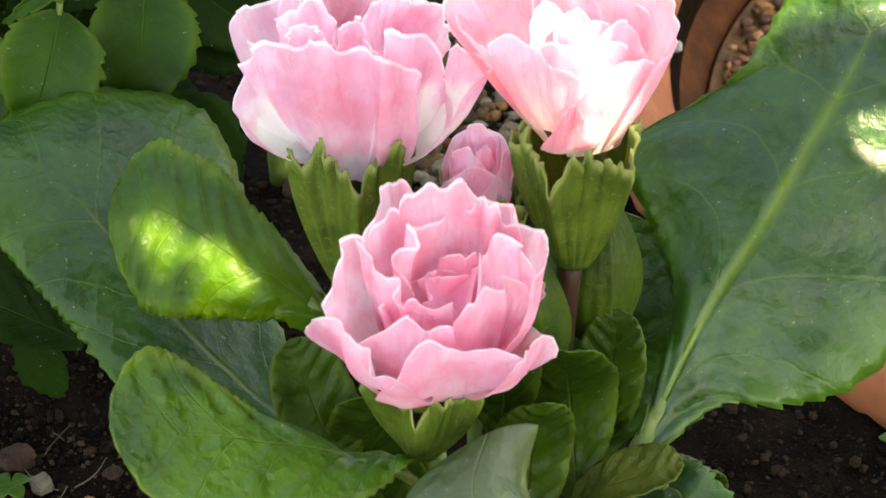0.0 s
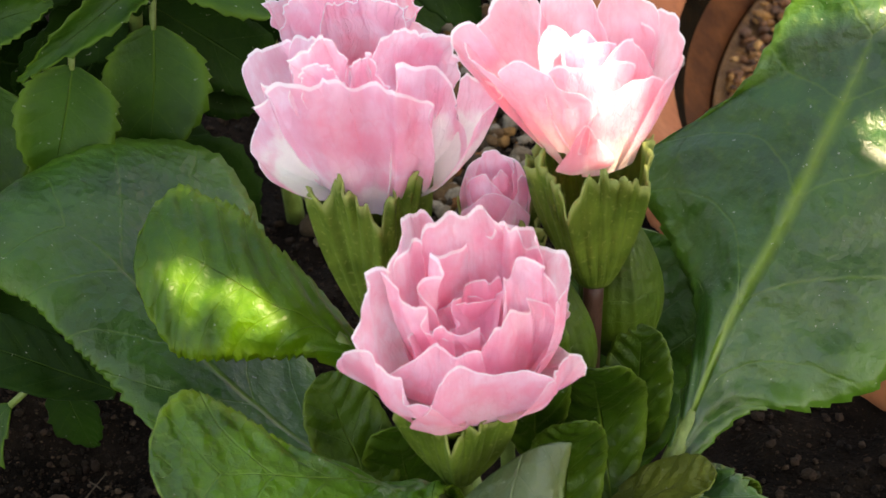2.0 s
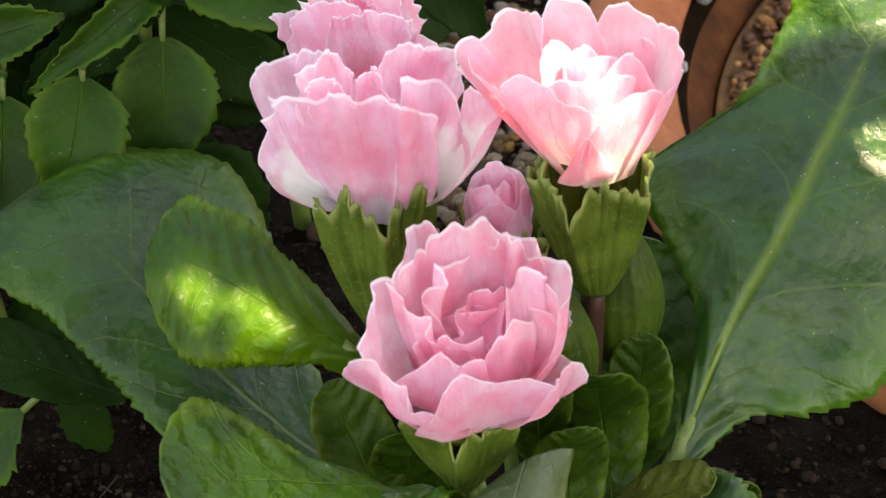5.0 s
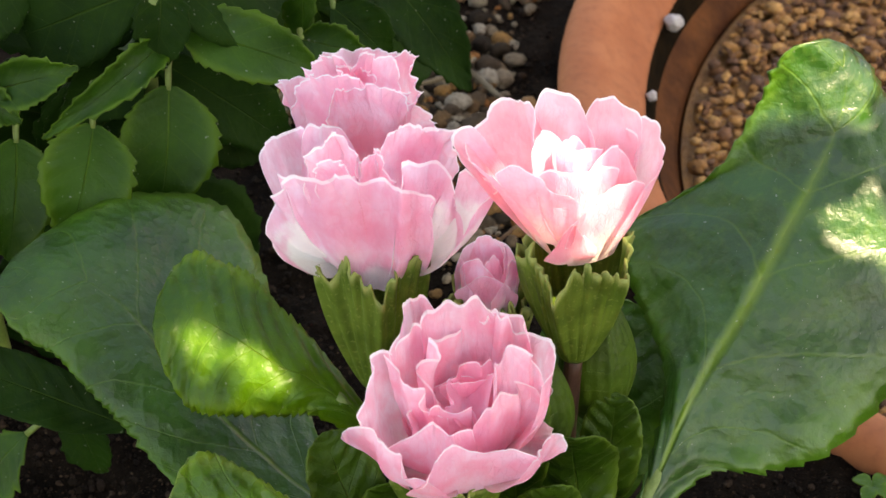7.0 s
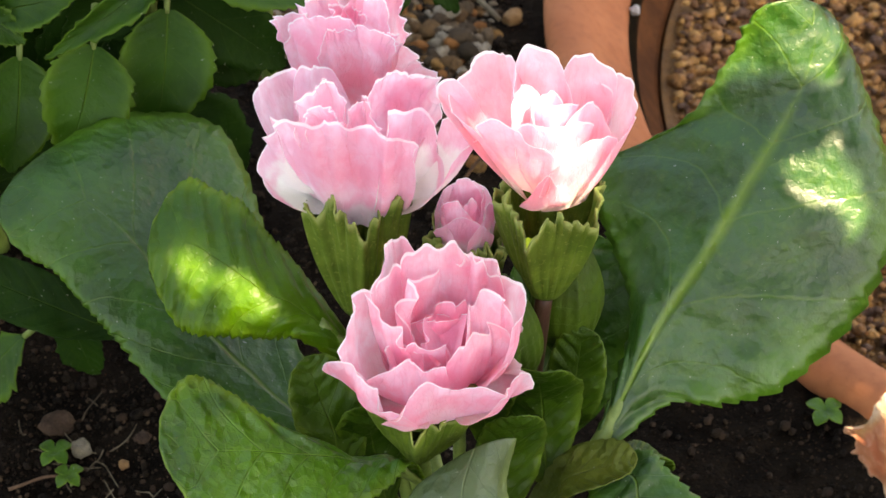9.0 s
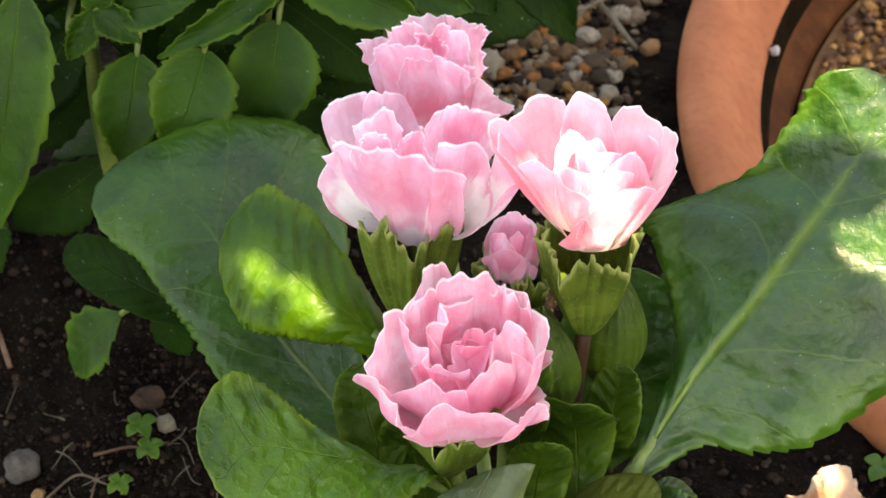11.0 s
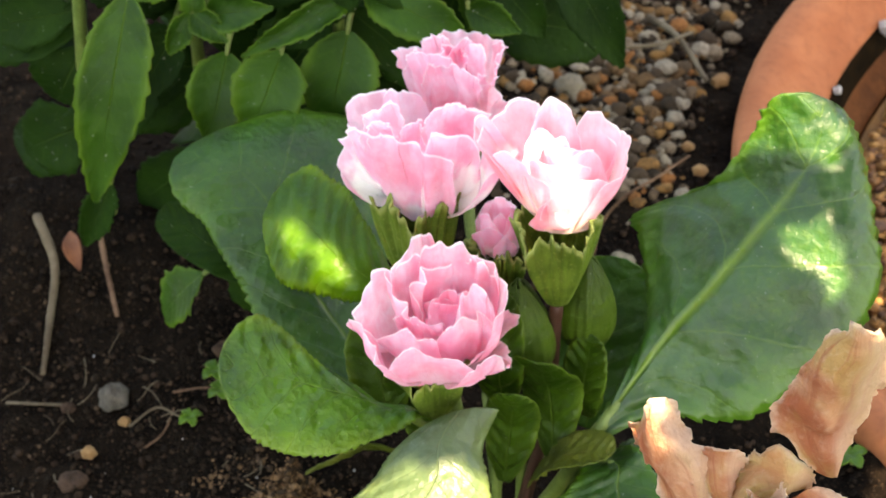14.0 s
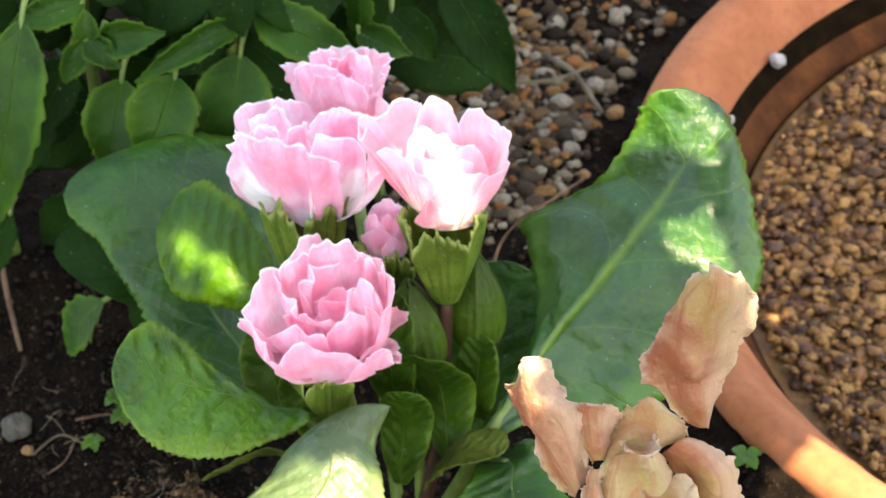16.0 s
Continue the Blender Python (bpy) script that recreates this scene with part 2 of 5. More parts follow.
def petal_material(name, deep, pale, base, lo, hi, lip=0.9):
    k = Mat(name)
    u, v = k.uv()
    turn = k.math("MULTIPLY", k.node("ObjectInfo").outputs["Random"], 30.0)
    cloud = k.noise(110.0, 3.0)
    across = k.math("ADD", k.math("MULTIPLY", u, 15.0), k.math("MULTIPLY", k.noise(230.0, 3.0), 4.0))
    rays = k.noise(1.0, 3.0, k.vec(across, k.math("MULTIPLY", v, 1.8), turn))
    c = k.mix(k.step(cloud, 0.34, 0.66), pale, deep)
    c = k.mix(k.math("MULTIPLY", k.step(rays, 0.46, 0.72), 0.32), c, tuple(x * f for x, f in zip(deep, (0.95, 0.66, 0.78))))
    net = k.node("TexVoronoi", Scale=1.0)
    net.feature = "DISTANCE_TO_EDGE"
    k.t.links.new(k.vec(k.math("ADD", k.math("MULTIPLY", u, 22.0), k.math("MULTIPLY", cloud, 3.0)), k.math("MULTIPLY", v, 7.0), turn), net.inputs["Vector"])
    thread = k.step(net.outputs["Distance"], 0.0, 0.1, 1.0, 0.0)
    c = k.mix(k.math("MULTIPLY", thread, 0.12), c, tuple(x * f for x, f in zip(deep, (0.95, 0.62, 0.75))))
    c = k.mix(k.step(k.math("ADD", v, k.math("MULTIPLY", k.math("SUBTRACT", cloud, 0.5), 0.5)), lo, hi), base, c)
    c = k.mix(k.math("MULTIPLY", k.step(v, 0.9, 0.98), 0.14 * lip), c, (0.98, 0.86, 0.88))
    side = k.math("MULTIPLY", k.math("ABSOLUTE", k.math("SUBTRACT", u, 0.5)), 2.0)
    hem = k.math("MAXIMUM", k.step(v, 0.977, 0.986), k.math("MULTIPLY", k.step(side, 0.982, 0.992), k.step(v, 0.82, 0.96)))
    c = k.mix(k.math("MULTIPLY", hem, lip), c, (1.0, 0.95, 0.95))
    k.set(Base_Color=c, Roughness=0.58)
    k.b.inputs["Specular IOR Level"].default_value = 0.25
    k.b.inputs["Sheen Weight"].default_value = 0.15
    n = k.bump(k.math("ADD", k.math("SUBTRACT", k.math("MULTIPLY", rays, 0.5), k.math("MULTIPLY", thread, 0.15)), k.math("MULTIPLY", k.noise(300.0, 3.0), 0.9)), 0.5, 0.001)
    k.through_light(k.mix(0.3, c, (1.0, 0.9, 0.93)), 0.55, n)
    return k.m


def calyx_material(name, dark, pale, edge):
    """Ribbed pale green cup with a thin yellowish torn margin."""
    k = Mat(name)
    u, v = k.uv()
    big, fine = k.noise(150.0, 3.0), k.noise(900.0, 2.0)
    ribs = k.noise(1.0, 2.0, k.vec(k.math("MULTIPLY", u, 55.0), k.math("MULTIPLY", v, 2.5), 0.0))
    c = k.mix(k.step(big, 0.32, 0.68), dark, pale)
    c = k.mix(k.math("MULTIPLY", k.step(ribs, 0.45, 0.7), 0.4), c, tuple(1.4 * x for x in pale))
    c = k.mix(k.math("MULTIPLY", k.step(k.noise(70.0, 4.0), 0.52, 0.7), 0.35), c, tuple(x * f for x, f in zip(dark, (1.0, 0.6, 0.5))))
    c = k.mix(k.math("MULTIPLY", k.step(v, 0.9, 0.98), 0.85), c, edge)
    c = k.mix(k.math("MULTIPLY", k.step(fine, 0.6, 0.68), 0.45), c, edge)
    k.set(Base_Color=c, Roughness=0.6)
    k.b.inputs["Specular IOR Level"].default_value = 0.3
    n = k.bump(k.math("ADD", ribs, k.math("MULTIPLY", fine, 0.4)), 0.4, 0.0008)
    k.through_light(pale, 0.25, n)
    return k.m


def dry_material(name, rust, tan, cream, green):
    """Withered bract: blotched, one half painted sunlit cream, paler and frayed towards its margin, greenish at its
    foot.
    """
    k = Mat(name)
    u, v = k.uv()
    off = k.math("MULTIPLY", k.math("ABSOLUTE", k.math("SUBTRACT", u, 0.5)), 2.0)
    big, fine = k.noise(55.0, 5.0, None, 0.62, 0.8), k.noise(520.0, 4.0)
    web = k.node("TexVoronoi", Scale=260.0)
    web.feature = "DISTANCE_TO_EDGE"
    k.t.links.new(k.spot(), web.inputs["Vector"])
    c = k.mix(k.step(big, 0.36, 0.62), rust, tan)
    c = k.mix(k.math("MULTIPLY", k.step(k.noise(60.0, 2.0), 0.44, 0.62), 0.7), c, green)
    streak = k.noise(1.0, 3.0, k.vec(k.math("MULTIPLY", u, 14.0), k.math("MULTIPLY", v, 1.2), big))
    c = k.mix(k.math("MULTIPLY", k.step(streak, 0.46, 0.64), 0.75), c, rust)
    # second half of the width goes cream: its sunlit side put into the colour
    c = k.mix(k.math("MULTIPLY", k.step(u, 0.45, 0.85), 0.45), c, cream)
    c = k.mix(k.math("MULTIPLY", k.step(fine, 0.5, 0.75), 0.22), c, cream)
    c = k.mix(k.math("MULTIPLY", k.step(web.outputs["Distance"], 0.0, 0.08, 1.0, 0.0), 0.07), c, tuple(x * 0.5 for x in rust))
    rim = k.math("ADD", k.math("MAXIMUM", off, v), k.math("MULTIPLY", k.math("SUBTRACT", big, 0.5), 0.5))
    c = k.mix(k.math("MULTIPLY", k.step(rim, 0.86, 1.08), 0.8), c, cream)
    k.set(Base_Color=c, Roughness=0.8)
    k.b.inputs["Specular IOR Level"].default_value = 0.2
    n = k.bump(k.math("ADD", big, k.math("MULTIPLY", fine, 0.5)), 0.8, 0.0022)
    k.through_light(tan, 0.42, n)
    return k.m


def plain_material(name, a, b, scale, rough, bump=0.4, dist=0.001, sheer=0.0, spec=0.4, speck=None):
    k = Mat(name)
    big, fine = k.noise(scale, 4.0), k.noise(scale * 7, 3.0)
    c = k.mix(k.step(big, 0.3, 0.7), a, b)
    c = k.mix(k.math("MULTIPLY", k.step(fine, 0.4, 0.8), 0.4), c, tuple(x * 0.55 for x in a))
    if speck:
        c = k.mix(k.math("MULTIPLY", k.step(k.noise(scale * 16, 1.0), 0.66, 0.72), 0.7), c, speck)
    k.set(Base_Color=c, Roughness=rough)
    k.b.inputs["Specular IOR Level"].default_value = spec
    n = k.bump(k.math("ADD", big, k.math("MULTIPLY", fine, 0.5)), bump, dist)
    if sheer:
        k.through_light(b, sheer, n)
    return k.m


def stone_material(name, colours, rough=0.75, wet=0.0):
    k = Mat(name)
    r = k.node("NewGeometry").outputs["Random Per Island"]
    ramp = k.node("ValToRGB", Fac=r)
    ramp.color_ramp.interpolation = "CONSTANT"
    while len(ramp.color_ramp.elements) < len(colours):
        ramp.color_ramp.elements.new(0.5)
    for i, (e, c) in enumerate(zip(ramp.color_ramp.elements, colours)):
        e.position, e.color = i / len(colours), (*c, 1)
    fine = k.noise(650.0, 4.0)
    c = k.mix(k.step(fine, 0.35, 0.75, 0.0, 0.55), ramp.outputs[0], (0.03, 0.022, 0.015))
    k.set(Base_Color=c, Roughness=rough - wet)
    k.bump(fine, 0.9, 0.0016)
    k.b.inputs["Specular IOR Level"].default_value = 0.5 if wet else 0.06
    return k.m


M_LEAF = leaf_material("primrose_leaf", (0.008, 0.046, 0.004), (0.020, 0.088, 0.007), (0.075, 0.15, 0.014), edge=(0.06, 0.16, 0.006), gloss=0.33, spec=0.38, quilt=0.55)
M_LEAF_RIB = leaf_material("ribbed_primrose_leaf", (0.007, 0.046, 0.005), (0.019, 0.090, 0.009), (0.13, 0.24, 0.014), edge=(0.07, 0.19, 0.008), gloss=0.32, spec=0.6, fade=(0.55, 1.0), quilt=0.32, rib=2.5, laterals=0.22)
M_LEAF_YOUNG = leaf_material("young_leaf", (0.020, 0.084, 0.002), (0.062, 0.165, 0.004), (0.14, 0.25, 0.02), sheer=0.3, edge=(0.15, 0.28, 0.01), gloss=0.36, spec=0.36, quilt=0.5, rib=0.35, laterals=0.15)
M_LEAF_MID = leaf_material("mid_leaf", (0.011, 0.040, 0.002), (0.030, 0.080, 0.004), (0.07, 0.13, 0.014), sheer=0.14, edge=(0.09, 0.16, 0.015), quilt=0.5, spec=0.24, gloss=0.36)
M_LEAF_BRIGHT = leaf_material("glossy_leaf", (0.013, 0.062, 0.003), (0.050, 0.158, 0.006), (0.12, 0.23, 0.018), sheer=0.18, edge=(0.17, 0.29, 0.02), quilt=0.95, spec=0.45, gloss=0.28, rib=0.5, laterals=0.15)
M_LEAF_PALE = leaf_material("sunny_leaf", (0.044, 0.078, 0.024), (0.066, 0.108, 0.038), (0.10, 0.15, 0.05), sheer=0.15, edge=(0.17, 0.24, 0.07), quilt=0.6, gloss=0.38, spec=0.55, rib=0.5, laterals=0.15)
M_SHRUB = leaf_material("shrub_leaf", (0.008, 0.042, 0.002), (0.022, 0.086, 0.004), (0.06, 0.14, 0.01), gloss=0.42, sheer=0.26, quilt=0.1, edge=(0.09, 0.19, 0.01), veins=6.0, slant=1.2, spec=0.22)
# darker copy of the shrub leaf: shade of inner and rear leaves in its colour
M_SHRUB_SHADED = leaf_material("shrub_leaf_shaded", (0.004, 0.018, 0.002), (0.009, 0.036, 0.003), (0.03, 0.07, 0.01), gloss=0.55, sheer=0.2, quilt=0.2, veins=6.0, slant=1.2, spec=0.08)
M_CALYX = calyx_material("calyx_green", (0.058, 0.115, 0.010), (0.135, 0.215, 0.028), (0.30, 0.36, 0.10))
M_BUD = leaf_material("bud_green", (0.026, 0.062, 0.004), (0.055, 0.112, 0.008), (0.12, 0.18, 0.03), sheer=0.2, quilt=0.4, laterals=0.1, spec=0.3)
M_STALK = plain_material("green_stalk", (0.09, 0.15, 0.03), (0.15, 0.22, 0.05), 140.0, 0.5)
M_STALK_RED = plain_material("red_brown_stalk", (0.035, 0.011, 0.007), (0.055, 0.022, 0.012), 120.0, 0.5)
M_PETAL = petal_material("petal_pink", (0.97, 0.36, 0.505), (0.98, 0.68, 0.78), (0.95, 0.78, 0.76), 0.0, 0.2)
M_PETAL_OUT = petal_material("petal_white_base", (0.93, 0.42, 0.57), (0.96, 0.66, 0.785), (0.97, 0.96, 0.91), 0.22, 0.56)
M_PETAL_SALMON = petal_material("petal_salmon", (0.94, 0.42, 0.51), (0.97, 0.63, 0.72), (0.95, 0.85, 0.76), 0.12, 0.5)
M_PETAL_WHITE = petal_material("petal_half_white", (0.93, 0.42, 0.57), (0.96, 0.66, 0.785), (0.97, 0.97, 0.92), 0.66, 0.84)
M_SOIL = plain_material("soil", (0.0040, 0.0029, 0.0021), (0.0120, 0.0083, 0.0054), 70.0, 0.9, 1.0, 0.004, spec=0.02, speck=(0.05, 0.03, 0.018))
M_CLAY = plain_material("terracotta", (0.27, 0.085, 0.033), (0.34, 0.118, 0.05), 35.0, 0.8, 0.35, 0.001, spec=0.2)
M_CRUMB = stone_material("soil_crumb", [(0.007, 0.005, 0.0034), (0.013, 0.009, 0.0055), (0.022, 0.014, 0.009), (0.005, 0.0038, 0.0028), (0.034, 0.021, 0.013)], 1.0)
M_CRUMB_FINE = stone_material("fine_crumb", [(0.006, 0.0042, 0.0028), (0.015, 0.010, 0.006), (0.004, 0.003, 0.0022), (0.035, 0.022, 0.013), (0.008, 0.006, 0.004), (0.075, 0.05, 0.03), (0.012, 0.008, 0.005)], 1.0)
M_CLOD = stone_material("dry_soil", [(0.15, 0.088, 0.042), (0.085, 0.05, 0.025), (0.22, 0.135, 0.07), (0.03, 0.02, 0.012)], 0.95)
M_CREAM_STONE = plain_material("cream_stone", (0.12, 0.10, 0.065), (0.20, 0.17, 0.115), 150.0, 0.9, 0.8, 0.003, speck=(0.05, 0.036, 0.024))
M_CLAY_WET = plain_material("wet_terracotta", (0.045, 0.015, 0.005), (0.10, 0.034, 0.010), 60.0, 0.8, 0.4, 0.001, spec=0.08)
M_GRAVEL = stone_material("gravel", [(0.05, 0.035, 0.022), (0.22, 0.09, 0.03), (0.25, 0.205, 0.14), (0.10, 0.068, 0.04), (0.03, 0.022, 0.014), (0.23, 0.12, 0.04), (0.24, 0.205, 0.15), (0.06, 0.042, 0.026), (0.12, 0.07, 0.033), (0.17, 0.13, 0.085), (0.015, 0.011, 0.007), (0.15, 0.08, 0.03)], 0.95)
M_WET = stone_material("wet_gravel", [(0.257, 0.105, 0.020), (0.359, 0.161, 0.031), (0.156, 0.056, 0.010), (0.421, 0.210, 0.053), (0.086, 0.032, 0.006), (0.281, 0.119, 0.022), (0.226, 0.091, 0.016), (0.101, 0.038, 0.009), (0.328, 0.147, 0.028)], 0.85, 0.1)
M_DRY = dry_material("dried_bract", (0.37, 0.105, 0.052), (0.62, 0.35, 0.20), (0.86, 0.72, 0.53), (0.46, 0.34, 0.11))
M_DRY_GREEN = dry_material("dried_bract_green", (0.48, 0.21, 0.10), (0.60, 0.45, 0.22), (0.80, 0.66, 0.48), (0.45, 0.41, 0.12))
M_TWIG = plain_material("twig", (0.075, 0.042, 0.025), (0.16, 0.095, 0.055), 90.0, 0.85, 0.7, 0.001, spec=0.15)
M_TWIG_PALE = plain_material("pale_stalk", (0.15, 0.125, 0.08), (0.06, 0.042, 0.024), 60.0, 0.8, 0.5, 0.001, spec=0.15)
M_STONE_BROWN = plain_material("brown_stone", (0.03, 0.019, 0.012), (0.07, 0.042, 0.026), 150.0, 0.9, 0.9, 0.002, spec=0.1)
M_PEBBLE = plain_material("grey_pebble", (0.05, 0.046, 0.036), (0.105, 0.096, 0.076), 240.0, 0.9, 0.8, 0.002, spec=0.15, speck=(0.03, 0.026, 0.02))
M_YELLOW = plain_material("yellow_stone", (0.17, 0.085, 0.028), (0.25, 0.14, 0.05), 140.0, 0.8, 0.6, 0.001)
M_WHITE = plain_material("perlite", (0.3, 0.29, 0.26), (0.4, 0.39, 0.36), 300.0, 0.9)
M_BEAD = plain_material("white_bead", (0.3, 0.28, 0.26), (0.36, 0.35, 0.33), 200.0, 0.8)
M_RUST = plain_material("rusty_leaf", (0.11, 0.034, 0.010), (0.18, 0.062, 0.018), 90.0, 0.7)
M_BROWN_LEAF = leaf_material("bruised_leaf", (0.05, 0.085, 0.008), (0.12, 0.15, 0.016), (0.13, 0.14, 0.03), sheer=0.2)

# ---- the ground ----
BOWL = Vector((37.15, 18.4, 0.0))


def soil_height(x, y):
    h = 0.9 * noise.noise((x * 0.07, y * 0.07, 1.0)) + 0.45 * noise.noise((x * 0.3, y * 0.3, 4.0))
    near = max(0.0, 1 - math.hypot(x - 10, y - 8) / 60)
    if near:
        h += near * (0.34 * noise.noise((x * 1.1, y * 1.1, 7.0)) + 0.2 * abs(noise.noise((x * 2.3, y * 2.3, 2.0))))
    d = math.hypot(x - BOWL.x, y - BOWL.y)
    h -= 0.9 * smooth(36, 27, d) * smooth(12, 24, y) + 7.0 * smooth(25.6, 24.4, d)
    h -= 0.2 * smooth(29.4, 26.0, d) * smooth(25.4, 26.0, d) * smooth(20, 12, y)
    return h - 0.3


def graded(a, b, step, far):
    mid = list(np.arange(a, b + step, step))
    lo, hi, d = [], [], step
    while (not lo or lo[-1] > -far):
        d *= 1.35
        lo.append((lo[-1] if lo else a) - d)
    d = step
    while (not hi or hi[-1] < far):
        d *= 1.35
        hi.append((hi[-1] if hi else mid[-1]) + d)
    return lo[::-1] + mid + hi


def ground():
    xs, ys = graded(-24, 34, 0.4, 20000), graded(-14, 44, 0.4, 20000)
    verts = [(x * CM, y * CM, soil_height(x, y) * CM) for y in ys for x in xs]
    n = len(xs)
    faces = [(j * n + i, j * n + i + 1, (j + 1) * n + i + 1, (j + 1) * n + i) for j in range(len(ys) - 1) for i in range(n - 1)]
    me = bpy.data.meshes.new("ground")
    me.from_pydata(verts, [], faces)
    me.polygons.foreach_set("use_smooth", [True] * len(faces))
    me.materials.append(M_SOIL)
    tagged(new("ground", me), "dark moist garden soil with fine crumbs", "soil", "", "structure")


ground()


# ---- terracotta bowl with wet gravel ----
def lathe(bm, profile, centre, seg=128, warp=0.0):
    rows = []
    for i, (r, z) in enumerate(profile):
        row = []
        for k in range(seg + 1):
            a = 2 * math.pi * k / seg
            rr = r + warp * noise.noise((math.cos(a) * 2, math.sin(a) * 2, z))
            row.append((Vector((centre[0] + rr * math.cos(a), centre[1] + rr * math.sin(a), centre[2] + z)), k / seg, i / (len(profile) - 1)))
        rows.append(row)
    grid(bm, rows)
    bmesh.ops.remove_doubles(bm, verts=bm.verts, dist=1e-3)
    return bm


def rounded(points, steps=5):
    n = len(points) - 1
    return [tuple(spline([(a, 0, b) for a, b in points], i / (n * steps)).xz) for i in range(n * steps + 1)]


def clay_bowl():
    bowl = thing("terracotta_bowl", BOWL + Vector((0, 0, -6.5)), "wide round terracotta bowl sunk into the soil", "bowl")
    part("wall", lathe(bmesh.new(), rounded([(22.5, -3.0), (21.6, -4.0), (20.6, -5.2), (0.02, -5.6), (0.02, -6.7), (20.6, -6.7), (24.4, -4.4), (25.3, -2.4)]), BOWL, warp=0.1), M_CLAY_WET, bowl)
    part("rim", lathe(bmesh.new(), rounded([(25.2, -3.0), (25.7, -1.6), (26.0, -0.4), (25.8, 0.2), (25.2, 0.36), (24.5, 0.12), (23.7, -0.65), (23.1, -1.4), (22.9, -1.75)]), BOWL, warp=0.12), M_CLAY, bowl, "thick rounded terracotta rim")
    # narrow ring under the rim, much darker than the clay
    part("inner_band", lathe(bmesh.new(), rounded([(22.9, -1.73), (22.75, -2.2), (22.6, -2.6), (22.5, -3.02)]), BOWL, warp=0.1), M_DARK_BAND, bowl, "dark band inside the bowl below the rim")


M_SEDIMENT = plain_material("sediment", (0.12, 0.052, 0.010), (0.2, 0.09, 0.018), 130.0, 0.6, 0.8, 0.003)
M_DARK_BAND = plain_material("dark_band_clay", (0.005, 0.0035, 0.0018), (0.012, 0.007, 0.003), 120.0, 0.9, 0.6, 0.001, spec=0.02)
clay_bowl()
bm = bmesh.new()
lathe(bm, [(0.02, -4.12), (10, -4.1), (21.5, -4.05)], BOWL)
single("sediment", bm, M_SEDIMENT, BOWL + Vector((0, 0, -4.2)), "wet golden brown sediment inside the bowl", "sediment", "", "stuff")
rng = np.random.default_rng(3)
places = []
for i in range(24000):
    r, a = 21.0 * math.sqrt(rng.uniform()), rng.uniform(0, 6.283)
    s = rng.choice([0.13, 0.21, 0.31, 0.44], p=[0.2, 0.36, 0.31, 0.13]) * rng.uniform(0.75, 1.2)
    places.append((BOWL.x + r * math.cos(a), BOWL.y + r * math.sin(a), -3.85 + rng.uniform(-0.25, 0.25) + 0.25 * noise.noise((r * math.cos(a) * 0.3, r * math.sin(a) * 0.3, 0)), s, rng.uniform(0.35, 0.75)))
joined("wet_gravel", places, M_WET, "orange brown wet gravel filling the bowl", "gravel", 1, 1.7)

# crumbs and gravel on the soil
places = []
for i in range(17000):
    x, y = rng.uniform(-22, 24), rng.uniform(-8, 34)
    if math.hypot(x - BOWL.x, y - BOWL.y) < 26.6:
        continue
    s = rng.choice([0.05, 0.09, 0.14, 0.20], p=[0.42, 0.34, 0.19, 0.05]) * rng.uniform(0.7, 1.3)
    places.append((x, y, soil_height(x, y) + 0.25 * s, s, rng.uniform(0.6, 0.95)))
joined("soil_crumbs", places, M_CRUMB, "small dark crumbs of soil", "soil", 1, 1.3)
places = []
for i in range(11000):
    x, y = rng.uniform(-18, 2), rng.uniform(-6, 15)
    r = rng.choice([0.03, 0.055, 0.10], p=[0.5, 0.35, 0.15]) * rng.uniform(0.7, 1.3)
    places.append((x, y, soil_height(x, y) + 0.4 * r, r, rng.uniform(0.5, 0.95)))
joined("fine_crumbs", places, M_CRUMB_FINE, "fine brown and black crumbs of soil", "soil", 1, 1.3)
threads = bmesh.new()
for i in range(46):
    x, y, a = rng.uniform(-15, -5), rng.uniform(2, 11), rng.uniform(0, 6.283)
    bend, reach = rng.uniform(-0.8, 0.8), rng.uniform(0.5, 1.6)
    pts = []
    for f in (0.0, 0.33, 0.66, 1.0):
        px, py = x + reach * f * math.cos(a + bend * f), y + reach * f * math.sin(a + bend * f)
        pts.append((px, py, soil_height(px, py) + 0.06 + 0.12 * rng.uniform()))
    one = tube(bmesh.new(), pts, 0.022, 0.012, 5, 8)
    me = bpy.data.meshes.new("thread")
    one.to_mesh(me)
    one.free()
    threads.from_mesh(me)
    bpy.data.meshes.remove(me)
single("root_threads", threads, M_TWIG_PALE, (-10, 6, -0.3), "fine pale root threads scattered on soil", "roots", "", "stuff")
places = []
for i in range(5200):
    x, y = rng.normal(8, 6.5), rng.normal(26, 6.0)
    if math.hypot(x - BOWL.x, y - BOWL.y) < 27.4 + 1.5 * rng.uniform() or y < 17 + 2 * rng.uniform() or x < 1.5:
        continue
    s = rng.choice([0.11, 0.19, 0.31, 0.46], p=[0.42, 0.32, 0.2, 0.06]) * rng.uniform(0.75, 1.25)
    places.append((x, y, soil_height(x, y) + 0.3 * s, s, rng.uniform(0.5, 0.85)))
joined("gravel", places, M_GRAVEL, "mixed orange, white and grey gravel on the soil", "gravel", 2, 1.5)
places = []
for i in range(60):
    x, y = rng.uniform(-18, 16), rng.uniform(-4, 22)
    if math.hypot(x - BOWL.x, y - BOWL.y) < 26.6:
        continue
    s = rng.uniform(0.025, 0.06)
    places.append((x, y, soil_height(x, y) + s, s, 0.7))
joined("perlite", places, M_WHITE, "white perlite specks on the soil", "perlite", 1, 0.4)


